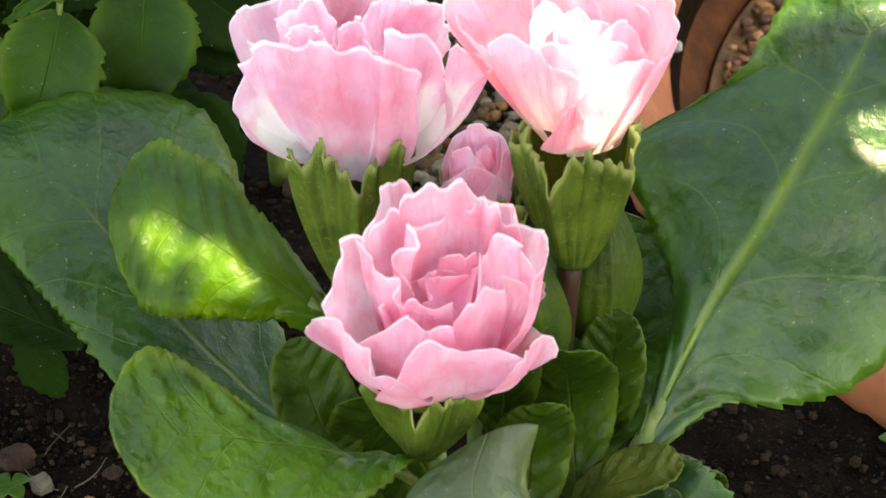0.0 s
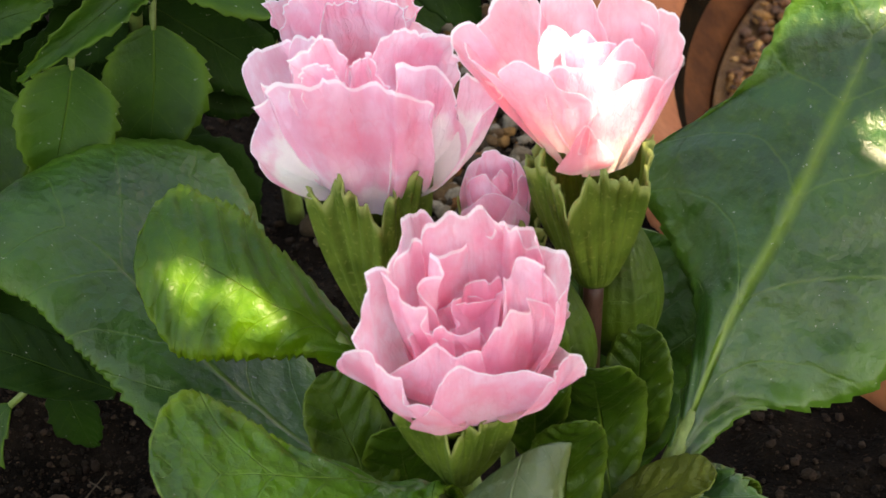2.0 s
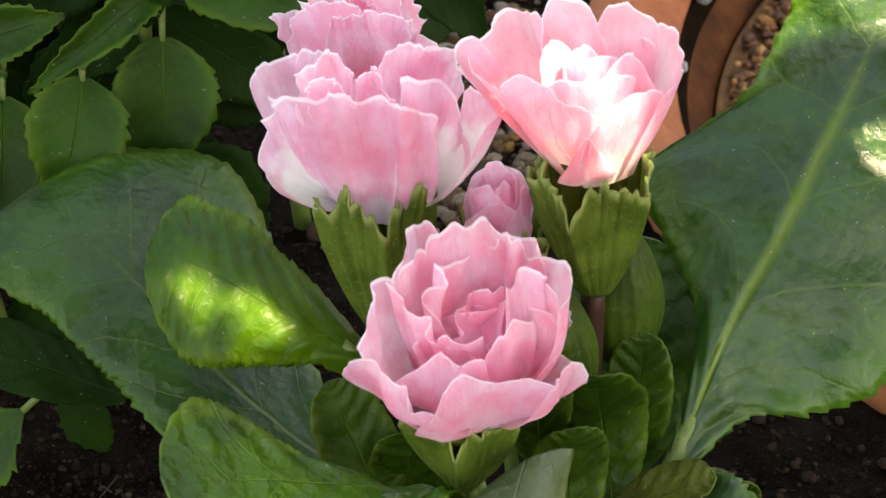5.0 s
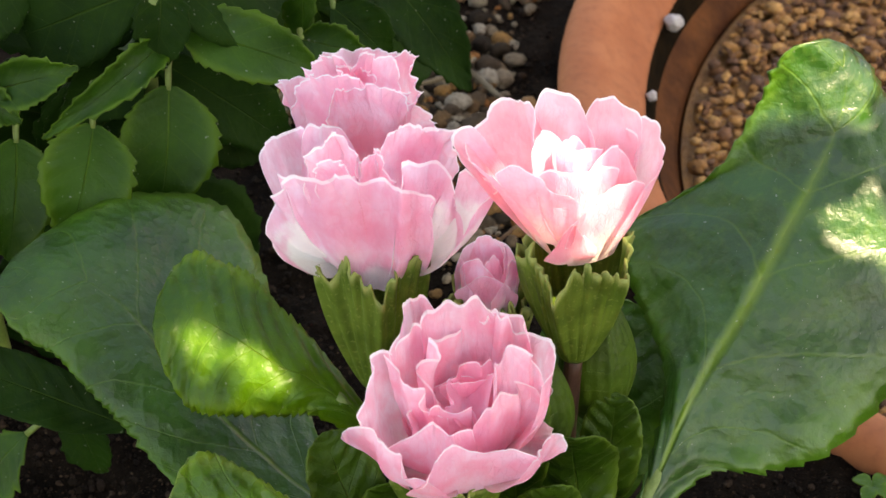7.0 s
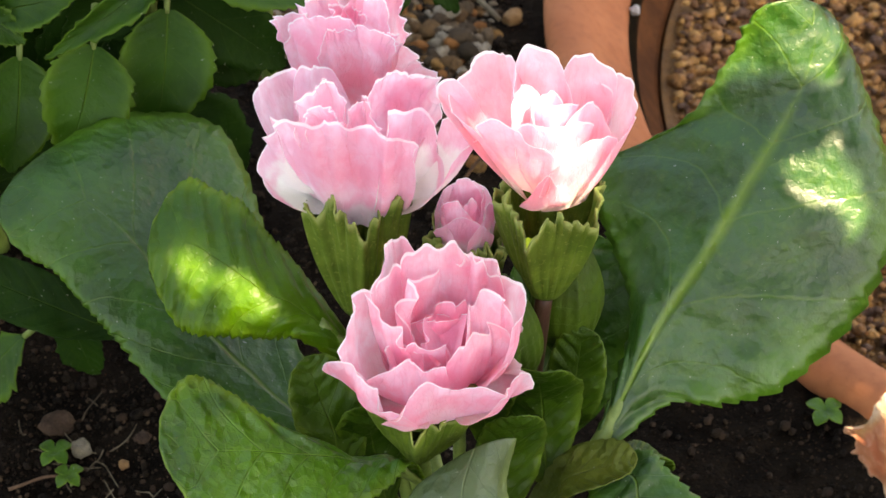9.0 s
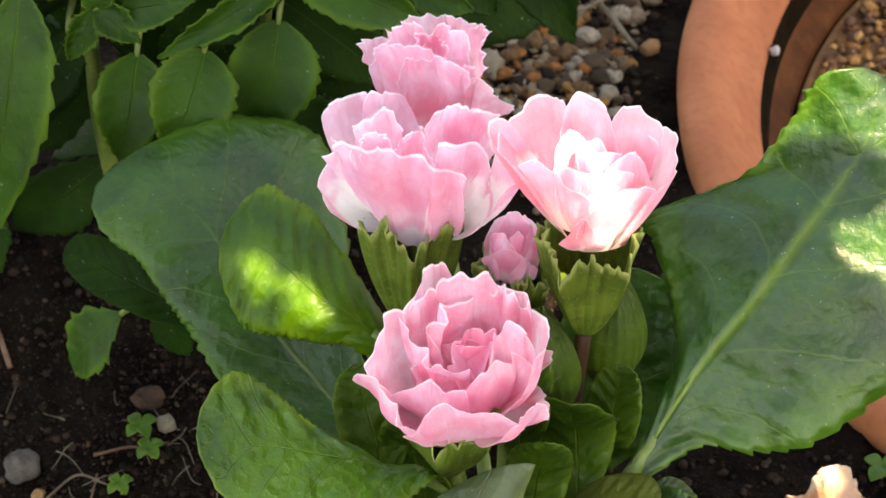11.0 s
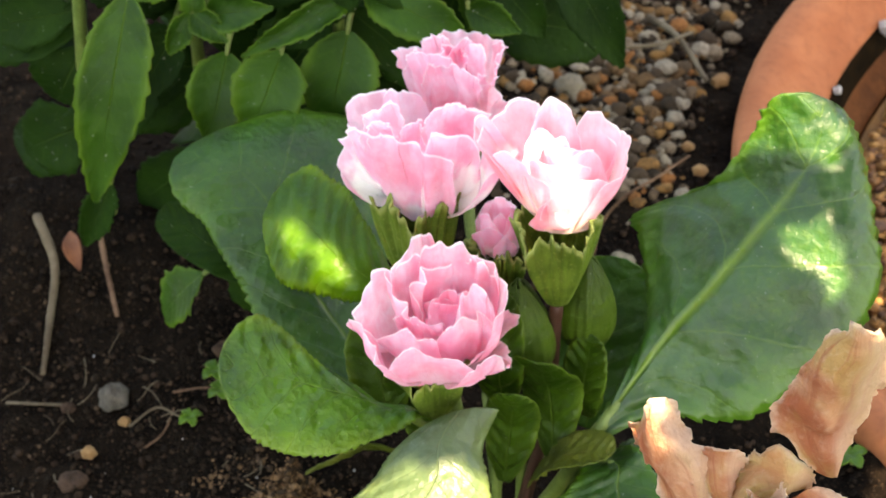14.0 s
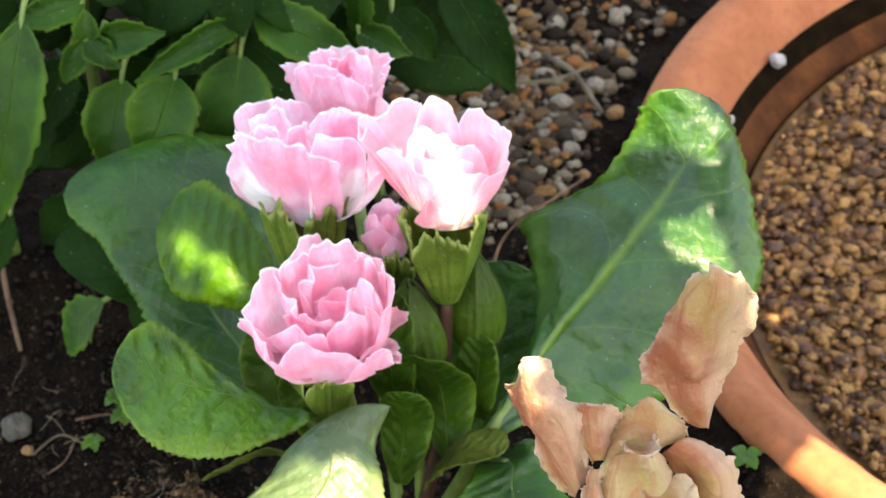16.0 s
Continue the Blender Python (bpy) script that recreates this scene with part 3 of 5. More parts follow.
def rock(name, x, y, r, flat, mat, label, category="pebble", seed=0.0, z=None, group=""):
    bm = bmesh.new()
    bmesh.ops.create_icosphere(bm, subdivisions=4, radius=1.0)
    h = (soil_height(x, y) if z is None else z)
    for v in bm.verts:
        d = 1 + 0.26 * noise.noise(v.co * 1.5 + Vector((seed, 0, 0))) + 0.10 * noise.noise(v.co * 4 + Vector((seed, 3, 0))) + 0.03 * noise.noise(v.co * 11)
        v.co = Vector((v.co.x * r * d + x, v.co.y * r * d * 0.92 + y, v.co.z * r * flat * d + h + r * flat * 0.6))
    return single(name, bm, mat, (x, y, h), label, category, group)


rock("pebble", -11.6, 8.0, 0.54, 0.9, M_PEBBLE, "round grey pebble on dark soil", seed=1)
rock("yellow_stone", -12.1, 5.5, 0.27, 0.9, M_YELLOW, "small yellow ochre stone on dark soil", "stone", 2)
rock("pebble", -7.2, 9.1, 0.3, 0.9, M_CREAM_STONE, "small pale pebble beside a seedling", seed=3)
rock("brown_stone", -7.7, 10.3, 0.5, 0.6, M_STONE_BROWN, "rounded red brown stone on dark soil", "stone", 31)
rock("yellow_stone", -6.1, 8.2, 0.16, 0.9, M_YELLOW, "tiny orange stone on dark soil", "stone", 32)
rock("brown_stone", -5.4, 9.0, 0.24, 0.5, M_STONE_BROWN, "small dull brown stone in shade", "stone", 33)
rock("pebble", -11.1, 7.1, 0.2, 0.8, M_YELLOW, "tiny tan pebble on dark soil", seed=5)
rock("brown_stone", -12.4, 4.0, 0.52, 0.32, M_STONE_BROWN, "flat brown stone half sunk in soil", "stone", 6)
rock("brown_stone", -13.3, 8.0, 0.26, 0.6, M_STONE_BROWN, "small brown stone on dark soil", "stone", 7)
rock("gravel_stone", 4.9, 26.0, 0.62, 0.75, M_CREAM_STONE, "pale grey stone among gravel", "stone", 8, group="larger stones in the gravel")
rock("gravel_stone", 6.7, 14.6, 0.55, 0.8, M_CREAM_STONE, "pale stone behind the primrose leaves", "stone", 9, group="larger stones in the gravel")
for x, y, r, c, sd in ((6.5, 24.6, 0.45, M_CREAM_STONE, 11), (8.0, 25.6, 0.5, M_CREAM_STONE, 12), (9.6, 22.0, 0.4, M_YELLOW, 13), (10.0, 20.4, 0.5, M_YELLOW, 14), (7.6, 20.6, 0.5, M_YELLOW, 15), (4.0, 24.2, 0.55, M_YELLOW, 16), (5.6, 28.2, 0.4, M_YELLOW, 17), (11.2, 26.5, 0.6, M_YELLOW, 18), (8.8, 29.0, 0.5, M_CREAM_STONE, 19)):
    rock("gravel_stone", x, y, r * 0.62, 0.75, c, "large rounded stone among gravel", "stone", sd, group="larger stones in the gravel")

rock("white_bead", 18.75, 31.3, 0.36, 0.9, M_BEAD, "small white bead on the bowl rim", "bead", 21, z=-1.75)
rock("white_bead", 16.15, 26.9, 0.2, 0.9, M_BEAD, "tiny white bead on the bowl rim", "bead", 22, z=-1.7)

# dry soil: a fibrous clod, and a thin ridge of tan crumbs
places = []
for i in range(2400):
    a, b = rng.normal(0, 0.75), rng.normal(0, 0.6)
    z = (2.4 + 1.6 * noise.noise((a * 2, b * 2, 0))) * math.exp(-(a * a + b * b) / 1.2) * rng.uniform(0.2, 1.0)
    places.append((-4.6 + a, 1.9 + b, z, rng.choice([0.04, 0.07, 0.14], p=[0.5, 0.35, 0.15]), rng.uniform(0.6, 0.95)))
joined("soil_clod", places, M_CLOD, "crumbly tan clod of dry soil and fibres", "clod", 1, 1.2)
places = []
for i in range(420):
    t = rng.uniform()
    x, y = -13.2 + 7.4 * t + rng.normal(0, 0.3), 0.95 + 3.5 * t + rng.normal(0, 0.26) + 0.25 * math.sin(t * 9)
    places.append((x, y, soil_height(x, y) + 0.03, rng.choice([0.04, 0.07, 0.13], p=[0.55, 0.33, 0.12]), 0.6))
joined("dry_crumbs", places, M_CLOD, "ridge of dry tan soil crumbs", "soil", 1, 1.2)


def stick(name, pts, r0, r1, mat, label, category="twig"):
    pts = [(x, y, soil_height(x, y) + z) for x, y, z in pts]
    return single(name, tube(bmesh.new(), pts, r0, r1, 9, 24, 0.25), mat, pts[0], label, category)


stick("twig", [(-13.3, 16.6, 1.4), (-12.8, 14.6, 0.7), (-12.1, 12.3, 0.25)], 0.12, 0.09, M_TWIG, "short brown twig leaning on the soil")
stick("dry_stalk", [(-15.6, 16.4, 1.2), (-14.7, 14.4, 0.6), (-14.6, 12.0, 0.3), (-14.5, 9.6, 0.15)], 0.2, 0.1, M_TWIG_PALE, "pale withered stalk lying on soil", "stalk")
stick("twig", [(-15.6, 8.25, 0.1), (-14.3, 8.1, 0.15), (-13.2, 8.15, 0.1)], 0.06, 0.05, M_TWIG_PALE, "thin pale straw lying on soil")
stick("twig", [(5.6, 14.6, 0.3), (6.0, 15.9, 1.2), (6.9, 16.4, 2.3), (8.0, 17.0, 2.4), (9.4, 18.4, 2.2)], 0.065, 0.045, M_TWIG, "thin forked tan twig above the soil")
stick("root", [(-10.9, 6.9, 0.1), (-9.9, 7.3, 0.3), (-9.0, 6.9, 0.1)], 0.05, 0.03, M_TWIG_PALE, "fine pale root thread on soil", "root")
stick("root", [(-10.3, 5.6, 0.1), (-9.6, 6.3, 0.2), (-9.3, 7.4, 0.1)], 0.04, 0.03, M_TWIG, "fine brown root thread on soil", "root")
stick("root", [(-9.4, 8.0, 0.1), (-8.2, 8.1, 0.3), (-7.4, 7.9, 0.1)], 0.05, 0.03, M_TWIG, "fine brown root thread on soil", "root")
stick("straw", [(8.4, 31.0, 0.4), (9.6, 29.0, 0.9), (10.6, 26.2, 0.5)], 0.16, 0.1, M_TWIG_PALE, "grey dry straw lying on gravel", "straw")
stick("straw", [(7.0, 27.6, 0.8), (8.6, 28.0, 1.0), (10.2, 29.4, 0.9)], 0.09, 0.07, M_TWIG_PALE, "thin tan straw across the gravel", "straw")
single("dead_leaf", simple_leaf((-14.3, 15.9, 0.75), (-13.7, 14.2, 0.25), 0.7, (1, 0.3, 0.25), nu=8, nv=24, teeth=0.0), M_RUST, (-14.0, 15.0, 0.3), "rust orange dead leaf scrap on soil", "dead leaf", thick=0.04)


def seedling(x, y, s, label):
    h = soil_height(x, y)
    ob = thing("seedling", (x, y, h), label, "seedling", "seedlings on the soil")
    part("stalk", tube(bmesh.new(), [(x, y, h - 0.1), (x + 0.1, y, h + 0.4 * s), (x, y, h + 0.8 * s)], 0.05, 0.04, 6, 6), M_STALK, ob)
    for a in (0.4, 2.2, 3.9, 5.2):
        tip = (x + 0.9 * s * math.cos(a), y + 0.9 * s * math.sin(a), h + 0.75 * s)
        part("leaf", simple_leaf((x, y, h + 0.8 * s), tip, 0.68 * s, (-math.sin(a), math.cos(a), 0), bow=0.1, cup=0.05, nu=6, nv=14, teeth=0.0, crinkle=0.02), M_LEAF_YOUNG, ob, thick=0.03)


seedling(-7.95, 8.8, 0.62, "tiny bright green seedling beside a pebble")
seedling(-7.7, 7.9, 0.55, "small green seedling on dark soil")
seedling(-8.6, 6.6, 0.5, "small yellow green seedling on dark soil")
seedling(14.1, 4.6, 0.7, "small green weed beside the clay bowl")

# ---- the primrose ----
plant = thing("primrose", (2.0, 1.5, -0.3), "double pink primrose in bloom with crinkled dark green leaves", "primrose")

LEAF_RIGHT = [
    ((4.0, 1.2, 1.6), (4.1, 1.1, 1.6), (4.2, 1.0, 1.6)),
    ((5.1, 0.6, 4.9), (5.3, 0.5, 4.9), (5.5, 0.4, 4.8)),
    ((6.2, 1.6, 6.1), (6.4, 1.3, 6.3), (7.3, 0.9, 5.8)),
    ((7.0, 2.8, 7.1), (7.5, 2.1, 7.6), (8.7, 0.6, 5.8)),
    ((7.1, 4.4, 7.8), (8.9, 2.8, 9.0), (10.4, 0.4, 6.3)),
    ((7.0, 6.0, 8.5), (10.2, 3.6, 10.4), (12.7, 1.2, 7.6)),
    ((6.9, 7.0, 8.7), (11.2, 4.2, 11.5), (14.0, 2.5, 9.4)),
    ((9.0, 5.8, 10.8), (11.9, 4.7, 12.4), (13.9, 4.0, 10.8)),
    ((10.3, 5.7, 12.8), (12.3, 5.2, 13.5), (13.6, 5.3, 12.4)),
    ((10.75, 5.65, 14.4), (11.9, 5.65, 14.4), (13.1, 6.0, 13.6)),
]
LEAF_LOW_LEFT = [
    ((0.6, 0.5, 5.6), (0.7, 0.3, 5.6), (0.8, 0.1, 5.7)),
    ((-0.2, 0.3, 6.9), (-0.1, 0.0, 7.0), (0.3, -0.4, 7.1)),
    ((-1.1, 0.1, 7.3), (-0.9, -0.1, 7.4), (-0.6, -1.0, 7.1)),
    ((-2.2, 0.4, 8.0), (-2.2, -0.2, 8.0), (-2.0, -1.8, 7.1)),
    ((-3.2, 0.8, 8.8), (-3.5, -0.2, 8.5), (-3.4, -2.2, 7.4)),
    ((-4.2, 1.3, 9.6), (-4.7, -0.3, 9.0), (-4.6, -2.1, 8.0)),
    ((-5.1, 1.4, 10.3), (-5.6, -0.3, 9.5), (-5.5, -1.4, 8.9)),
]
LEAF_YELLOW = [
    ((0.2, 3.4, 6.6), (0.1, 3.2, 6.6), (0.0, 3.0, 6.6)),
    ((-1.0, 4.8, 8.8), (-1.2, 3.7, 8.7), (-1.5, 3.5, 8.0)),
    ((-1.8, 6.1, 9.6), (-2.3, 4.2, 9.3), (-2.4, 3.7, 8.2)),
    ((-2.3, 6.8, 10.0), (-3.2, 5.1, 9.8), (-3.5, 4.0, 8.3)),
    ((-3.1, 7.4, 10.4), (-4.0, 5.7, 10.1), (-4.3, 4.3, 8.4)),
    ((-3.8, 7.7, 10.8), (-4.8, 5.8, 10.0), (-4.8, 4.7, 8.7)),
]
LEAF_BIG_LEFT = [
    ((0.2, 3.4, 3.4), (0.1, 3.0, 3.4), (0.0, 2.6, 3.4)),
    ((-0.9, 3.5, 4.9), (-1.2, 3.0, 5.0), (-2.4, 2.7, 5.2)),
    ((-1.3, 6.9, 5.9), (-2.7, 4.7, 6.0), (-4.8, 3.8, 6.3)),
    ((-1.3, 10.0, 6.7), (-4.0, 6.2, 7.2), (-5.8, 5.5, 7.1)),
    ((-1.9, 12.7, 7.8), (-5.2, 8.2, 8.6), (-6.4, 6.2, 7.8)),
    ((-4.3, 12.4, 9.0), (-6.5, 9.0, 9.5), (-7.2, 7.2, 8.6)),
    ((-6.7, 11.3, 9.4), (-8.1, 8.9, 9.8), (-8.2, 7.5, 9.1)),
]
LEAF_FRONT = [
    ((0.1, -1.6, 7.7), (1.5, -1.6, 8.6), (2.6, -1.3, 8.3)),
    ((-0.6, -2.3, 7.5), (0.9, -2.6, 8.3), (2.1, -2.2, 7.6)),
    ((-1.2, -3.0, 7.0), (0.8, -3.5, 7.8), (2.3, -3.2, 7.1)),
    ((-2.4, -3.7, 6.5), (0.2, -4.4, 7.2), (2.4, -4.2, 6.5)),
    ((-4.1, -4.1, 6.2), (-0.3, -5.5, 6.5), (2.4, -5.2, 5.9)),
    ((-4.6, -5.3, 5.5), (-0.8, -6.5, 5.7), (1.9, -6.4, 5.1)),
    ((-3.2, -7.0, 4.2), (-0.8, -7.6, 4.6), (1.2, -7.3, 4.2)),
]
LEAF_LOW_RIGHT = [
    ((5.5, 1.2, 3.6), (5.2, 1.0, 3.6), (5.0, 1.0, 3.5)),
    ((6.6, 0.5, 4.8), (6.1, -0.1, 4.6), (5.0, 0.0, 4.3)),
    ((7.2, -0.2, 4.5), (6.1, -0.8, 4.3), (4.5, -0.7, 4.0)),
    ((7.8, -1.3, 4.0), (6.2, -1.5, 3.9), (3.5, -1.2, 3.5)),
    ((8.1, -2.5, 3.4), (6.3, -2.5, 3.3), (3.9, -2.1, 3.0)),
    ((7.8, -3.8, 2.6), (6.4, -3.8, 2.5), (5.0, -3.3, 2.4)),
]
for stations, mat, label, opts in (
    (LEAF_RIGHT, M_LEAF_RIB, "large upright dark green leaf with pale midrib", dict(nv=130, nu=28, teeth=0.17, count=30, crinkle=0.2, seed=1.0, tip=0.035)),
    (LEAF_LOW_LEFT, M_LEAF_BRIGHT, "rounded mid green leaf with toothed margin", dict(nv=120, nu=26, teeth=0.10, count=34, crinkle=0.2, seed=2.0, tip=0.14)),
    (LEAF_YELLOW, M_LEAF_YOUNG, "curled yellow green young leaf", dict(nv=100, nu=24, teeth=0.11, count=24, crinkle=0.24, seed=3.0, tip=0.2)),
    (LEAF_BIG_LEFT, M_LEAF, "broad dark green leaf bent backwards", dict(nv=110, nu=26, teeth=0.12, count=30, crinkle=0.12, seed=4.0, tip=0.12)),
    (LEAF_FRONT, M_LEAF_PALE, "broad pale green leaf drooping forward", dict(nv=100, nu=26, teeth=0.05, count=26, crinkle=0.10, seed=5.0, tip=0.12)),
    (LEAF_LOW_RIGHT, M_LEAF, "low dark green leaf with pale midrib", dict(nv=80, nu=22, teeth=0.16, count=20, crinkle=0.12, seed=6.0, tip=0.14)),
):
    part("leaf", blade(stations, **opts), mat, plant, label, 0.05)

# petioles of the large leaves
for pts, r in (
    ([(3.0, 1.2, 0.0), (4.1, 1.1, 2.0), (5.3, 0.6, 4.9), (6.4, 1.4, 6.2)], 0.32),
    ([(1.6, 1.4, 0.2), (1.2, 0.8, 3.4), (0.7, 0.3, 5.6), (-0.3, 0.0, 6.9)], 0.26),
    ([(1.2, 2.4, 0.2), (0.8, 2.9, 3.4), (0.1, 3.2, 6.6), (-1.0, 3.7, 8.4)], 0.24),
    ([(1.0, 2.2, 0.2), (0.6, 2.6, 1.8), (0.0, 3.0, 3.4), (-1.2, 3.1, 4.9)], 0.3),
    ([(1.8, 0.8, 0.2), (1.5, -0.2, 3.6), (1.3, -1.0, 6.8), (1.3, -1.8, 8.2)], 0.24),
    ([(3.6, 1.2, 0.2), (4.4, 1.2, 2.0), (5.2, 1.0, 3.6), (6.0, 0.0, 4.5)], 0.24),
):
    part("leaf_stalk", tube(bmesh.new(), pts, r, r * 0.6, 10, 16), M_STALK, plant)

# smaller leaves in the heart of the plant
def small_leaf(base, tip, w, side, mat, label, bow):
    part("small_leaf", simple_leaf(base, tip, w, side, bow=bow, blunt=w > 1.4, nu=16, nv=48, teeth=0.035, count=14, crinkle=0.22, seed=w), mat, plant, label, 0.04)


small_leaf((4.1, 0.6, 4.2), (3.6, 0.2, 8.8), 2.1, (1, -0.3, 0), M_LEAF_MID, "small hooded green leaf", 0.8)
small_leaf((5.2, 2.0, 4.6), (5.5, 2.2, 8.0), 1.5, (0.9, -0.5, 0), M_LEAF_MID, "small folded green leaf", 0.35)
small_leaf((3.4, 0.2, 3.4), (6.0, -0.6, 5.9), 1.7, (0.4, -0.7, 0.6), M_BROWN_LEAF, "small yellowing leaf with a torn edge", 0.5)
small_leaf((2.6, 1.2, 5.6), (2.7, 1.6, 10.4), 1.6, (1, -0.2, 0), M_LEAF_MID, "narrow dark green leaf", 0.3)
small_leaf((2.6, -0.2, 4.0), (3.0, -0.4, 8.0), 1.7, (1, -0.2, 0), M_LEAF_MID, "small upright green leaf", 0.3)
small_leaf((5.2, 3.6, 2.4), (6.6, 5.6, 8.0), 3.6, (0.9, -0.4, 0.0), M_LEAF, "dark green leaf behind the stalks", 0.3)
small_leaf((-0.2, 0.0, 5.4), (-3.4, -1.0, 5.3), 0.7, (0.1, -0.6, 0.6), M_BROWN_LEAF, "thin withered yellow leaf", 0.2)
small_leaf((-1.0, 1.6, 4.6), (-1.6, 2.8, 8.2), 1.9, (1, 0.3, 0), M_LEAF_MID, "small leaf edge under the flower", 0.3)
small_leaf((0.2, 2.0, 3.0), (-0.4, 1.4, 7.4), 1.8, (1, 0.0, 0), M_LEAF_MID, "narrow green leaf under the flowers", 0.3)
# deep shade under the big leaf is painted by the darker leaf copy
small_leaf((-5.6, 9.3, 3.9), (-9.5, 11.2, 5.6), 1.7, (0.5, 0.5, 0.6), M_SHRUB_SHADED, "dull yellow green lower leaf, shade in its colour", 0.3)
small_leaf((6.2, 0.9, 4.4), (7.6, 0.6, 3.6), 1.2, (0.2, -1, 0.3), M_LEAF_MID, "small lower leaf lobe", 0.1)


def axes(axis):
    """The frame of a flower: front (towards -y), side and axis."""
    axis = Vector(axis).normalized()
    front = Vector((0, -1, 0))
    front = (front - axis * front.dot(axis)).normalized()
    return front, front.cross(axis).normalized() * -1.0, axis


def rim_petal(bloom, mid, mat, rim, r=0.4, power=0.4, lip=0.1, ruffle=0.10, pleat=0.0, lift=0.0, scallop=0.0, nu=112, nv=26):
    """A petal of a flower: a curved sheet from its foot, at distance r from the flower's middle, to a rim through the places given from that middle."""
    mid = Vector(mid)
    seed = 3.7 * rim[0][0] + 2.9 * rim[0][1] + 5.3 * rim[-1][2]
    rows = []
    n_rim = len(rim)
    for i in range(nv + 1):
        v = i / nv
        row = []
        for j in range(nu + 1):
            u = j / nu
            e = abs(2 * u - 1)
            to = spline(rim, u)
            flat = Vector((to.x, to.y, 0))
            out = flat.normalized()
            q = v * (1 - 0.12 * e**4 + 0.035 * noise.noise((u * 3.1 * n_rim / 4, seed, 0.5)) + 0.010 * noise.noise((u * 1.7 * n_rim, seed, 1.5)) + 0.007 * noise.noise((u * 4.2 * n_rim, seed, 2.5)))
            q *= 1 - scallop * (1 - abs(math.sin(math.pi * (u * 2.6 * n_rim + 0.8 * noise.noise((u * n_rim, seed, 4.0)))))) ** 2
            reach = r + (flat.length - r) * max(q, 0.0) ** power
            reach += pleat * min(1.0, q * 1.5) * (noise.noise((u * n_rim * 1.1, q * 0.7, seed + 3)) + 0.2 * noise.noise((u * n_rim * 2.0, q * 0.9, seed + 4)))
            reach += lip * max(0.0, (q - 0.8) / 0.2) ** 2
            edge = max(0.0, q) ** 6 * ruffle
            reach += edge * (2.2 * noise.noise((u * 1.1 * n_rim, seed, 5.0)) + 1.0 * noise.noise((u * 2.8 * n_rim, seed, 6.0)) + 0.5 * noise.noise((u * 5.5 * n_rim, seed, 7.0)))
            hem = (1 - min(1.0, q * 2.2)) * min(1.0, r) * (0.3 * noise.noise((u * n_rim * 0.7, seed, 9.0)) + 0.04 * noise.noise((u * n_rim * 4, seed, 9.5)))
            p = mid + out * reach + Vector((0, 0, lift + (to.z - lift) * q + hem + edge * 0.8 * noise.noise((u * 1.4 * n_rim, seed, 8.0))))
            p += noise.noise_vector(p * 0.9 + Vector((seed, 0, 0))) * 0.10 * min(1.0, q * 2) + noise.noise_vector(p * 2.6 + Vector((0, seed, 0))) * 0.035 * q
            p += noise.noise_vector(p * 4.2 + Vector((seed, seed, 0))) * max(0.0, ruffle - 0.08) * 0.6 * q * q
            row.append((p, u, v))
        rows.append(row)
    return part("petal", grid(bmesh.new(), rows), mat, bloom)


def petal(bloom, mid, mat, rim, foot=(0.0, 0.0, -0.5), r=0.3, belly=0.95, low=0.2, curl=0.0, wave=0.2, ragged=0.28, pleat=0.08, wide=0.45, nu=110, nv=30, label=""):
    """A cupped petal: it leaves the foot of the flower, swells outwards and rises to a gently waved rim."""
    mid, foot = Vector(mid), Vector(foot)
    seed = 3.7 * rim[0][0] + 2.9 * rim[0][1] + 5.3 * rim[-1][2]
    length = sum((Vector(b) - Vector(a)).length for a, b in zip(rim, rim[1:]))
    first, last = Vector(rim[0]) - foot, Vector(rim[-1]) - foot
    middle = spline(rim, 0.5) - foot
    sense = 1.0 if first.x * middle.y - first.y * middle.x + middle.x * last.y - middle.y * last.x > 0 else -1.0
    rows = []
    for i in range(nv + 1):
        v = i / nv
        row = []
        for j in range(nu + 1):
            u = j / nu
            e = abs(2 * u - 1)
            s = u * length
            to = spline(rim, u)
            flat = Vector((to.x - foot.x, to.y - foot.y, 0))
            out = flat.normalized()
            turned = Matrix.Rotation(sense * wide * (2 * u - 1) * e, 3, "Z") @ out
            start = foot + turned * min(r, flat.length * 0.6)
            bend = start + turned * (flat.length - min(r, flat.length * 0.6)) * belly + Vector((0, 0, (to.z - foot.z) * low))
            q = v * (1 - 0.05 * e**12 + ragged * (0.030 * noise.noise((s * 1.3, seed, 0.5)) + 0.034 * noise.noise((s * 3.0, seed, 1.5)) + 0.014 * noise.noise((s * 6, seed, 2.5))))
            p = start * (1 - q) ** 2 + bend * (2 * q * (1 - q)) + to * q * q
            tip = max(0.0, q) ** 7
            p = p + out * (wave * tip * (1.7 * noise.noise((s * 1.3, seed, 5.0)) + 0.8 * noise.noise((s * 3.0, seed, 6.0)) + 0.15 * noise.noise((s * 7.0, seed, 7.0))) + curl * max(0.0, (q - 0.8) / 0.2) ** 2)
            p = p + out * pleat * math.sin(math.pi * min(1.0, q)) * (noise.noise((s * 1.4, q, seed + 3)) + 0.5 * noise.noise((s * 3.2, q, seed + 4)))
            p = p + Vector((0, 0, wave * tip * noise.noise((s * 2.2, seed, 8.0))))
            p = mid + p
            p = p + noise.noise_vector(p * 1.1 + Vector((seed, 0, 0))) * 0.05 * q + noise.noise_vector(p * 3.4 + Vector((0, seed, 0))) * 0.016 * q
            row.append((p, u, v))
        rows.append(row)
    return part("petal", grid(bmesh.new(), rows), mat, bloom, label)


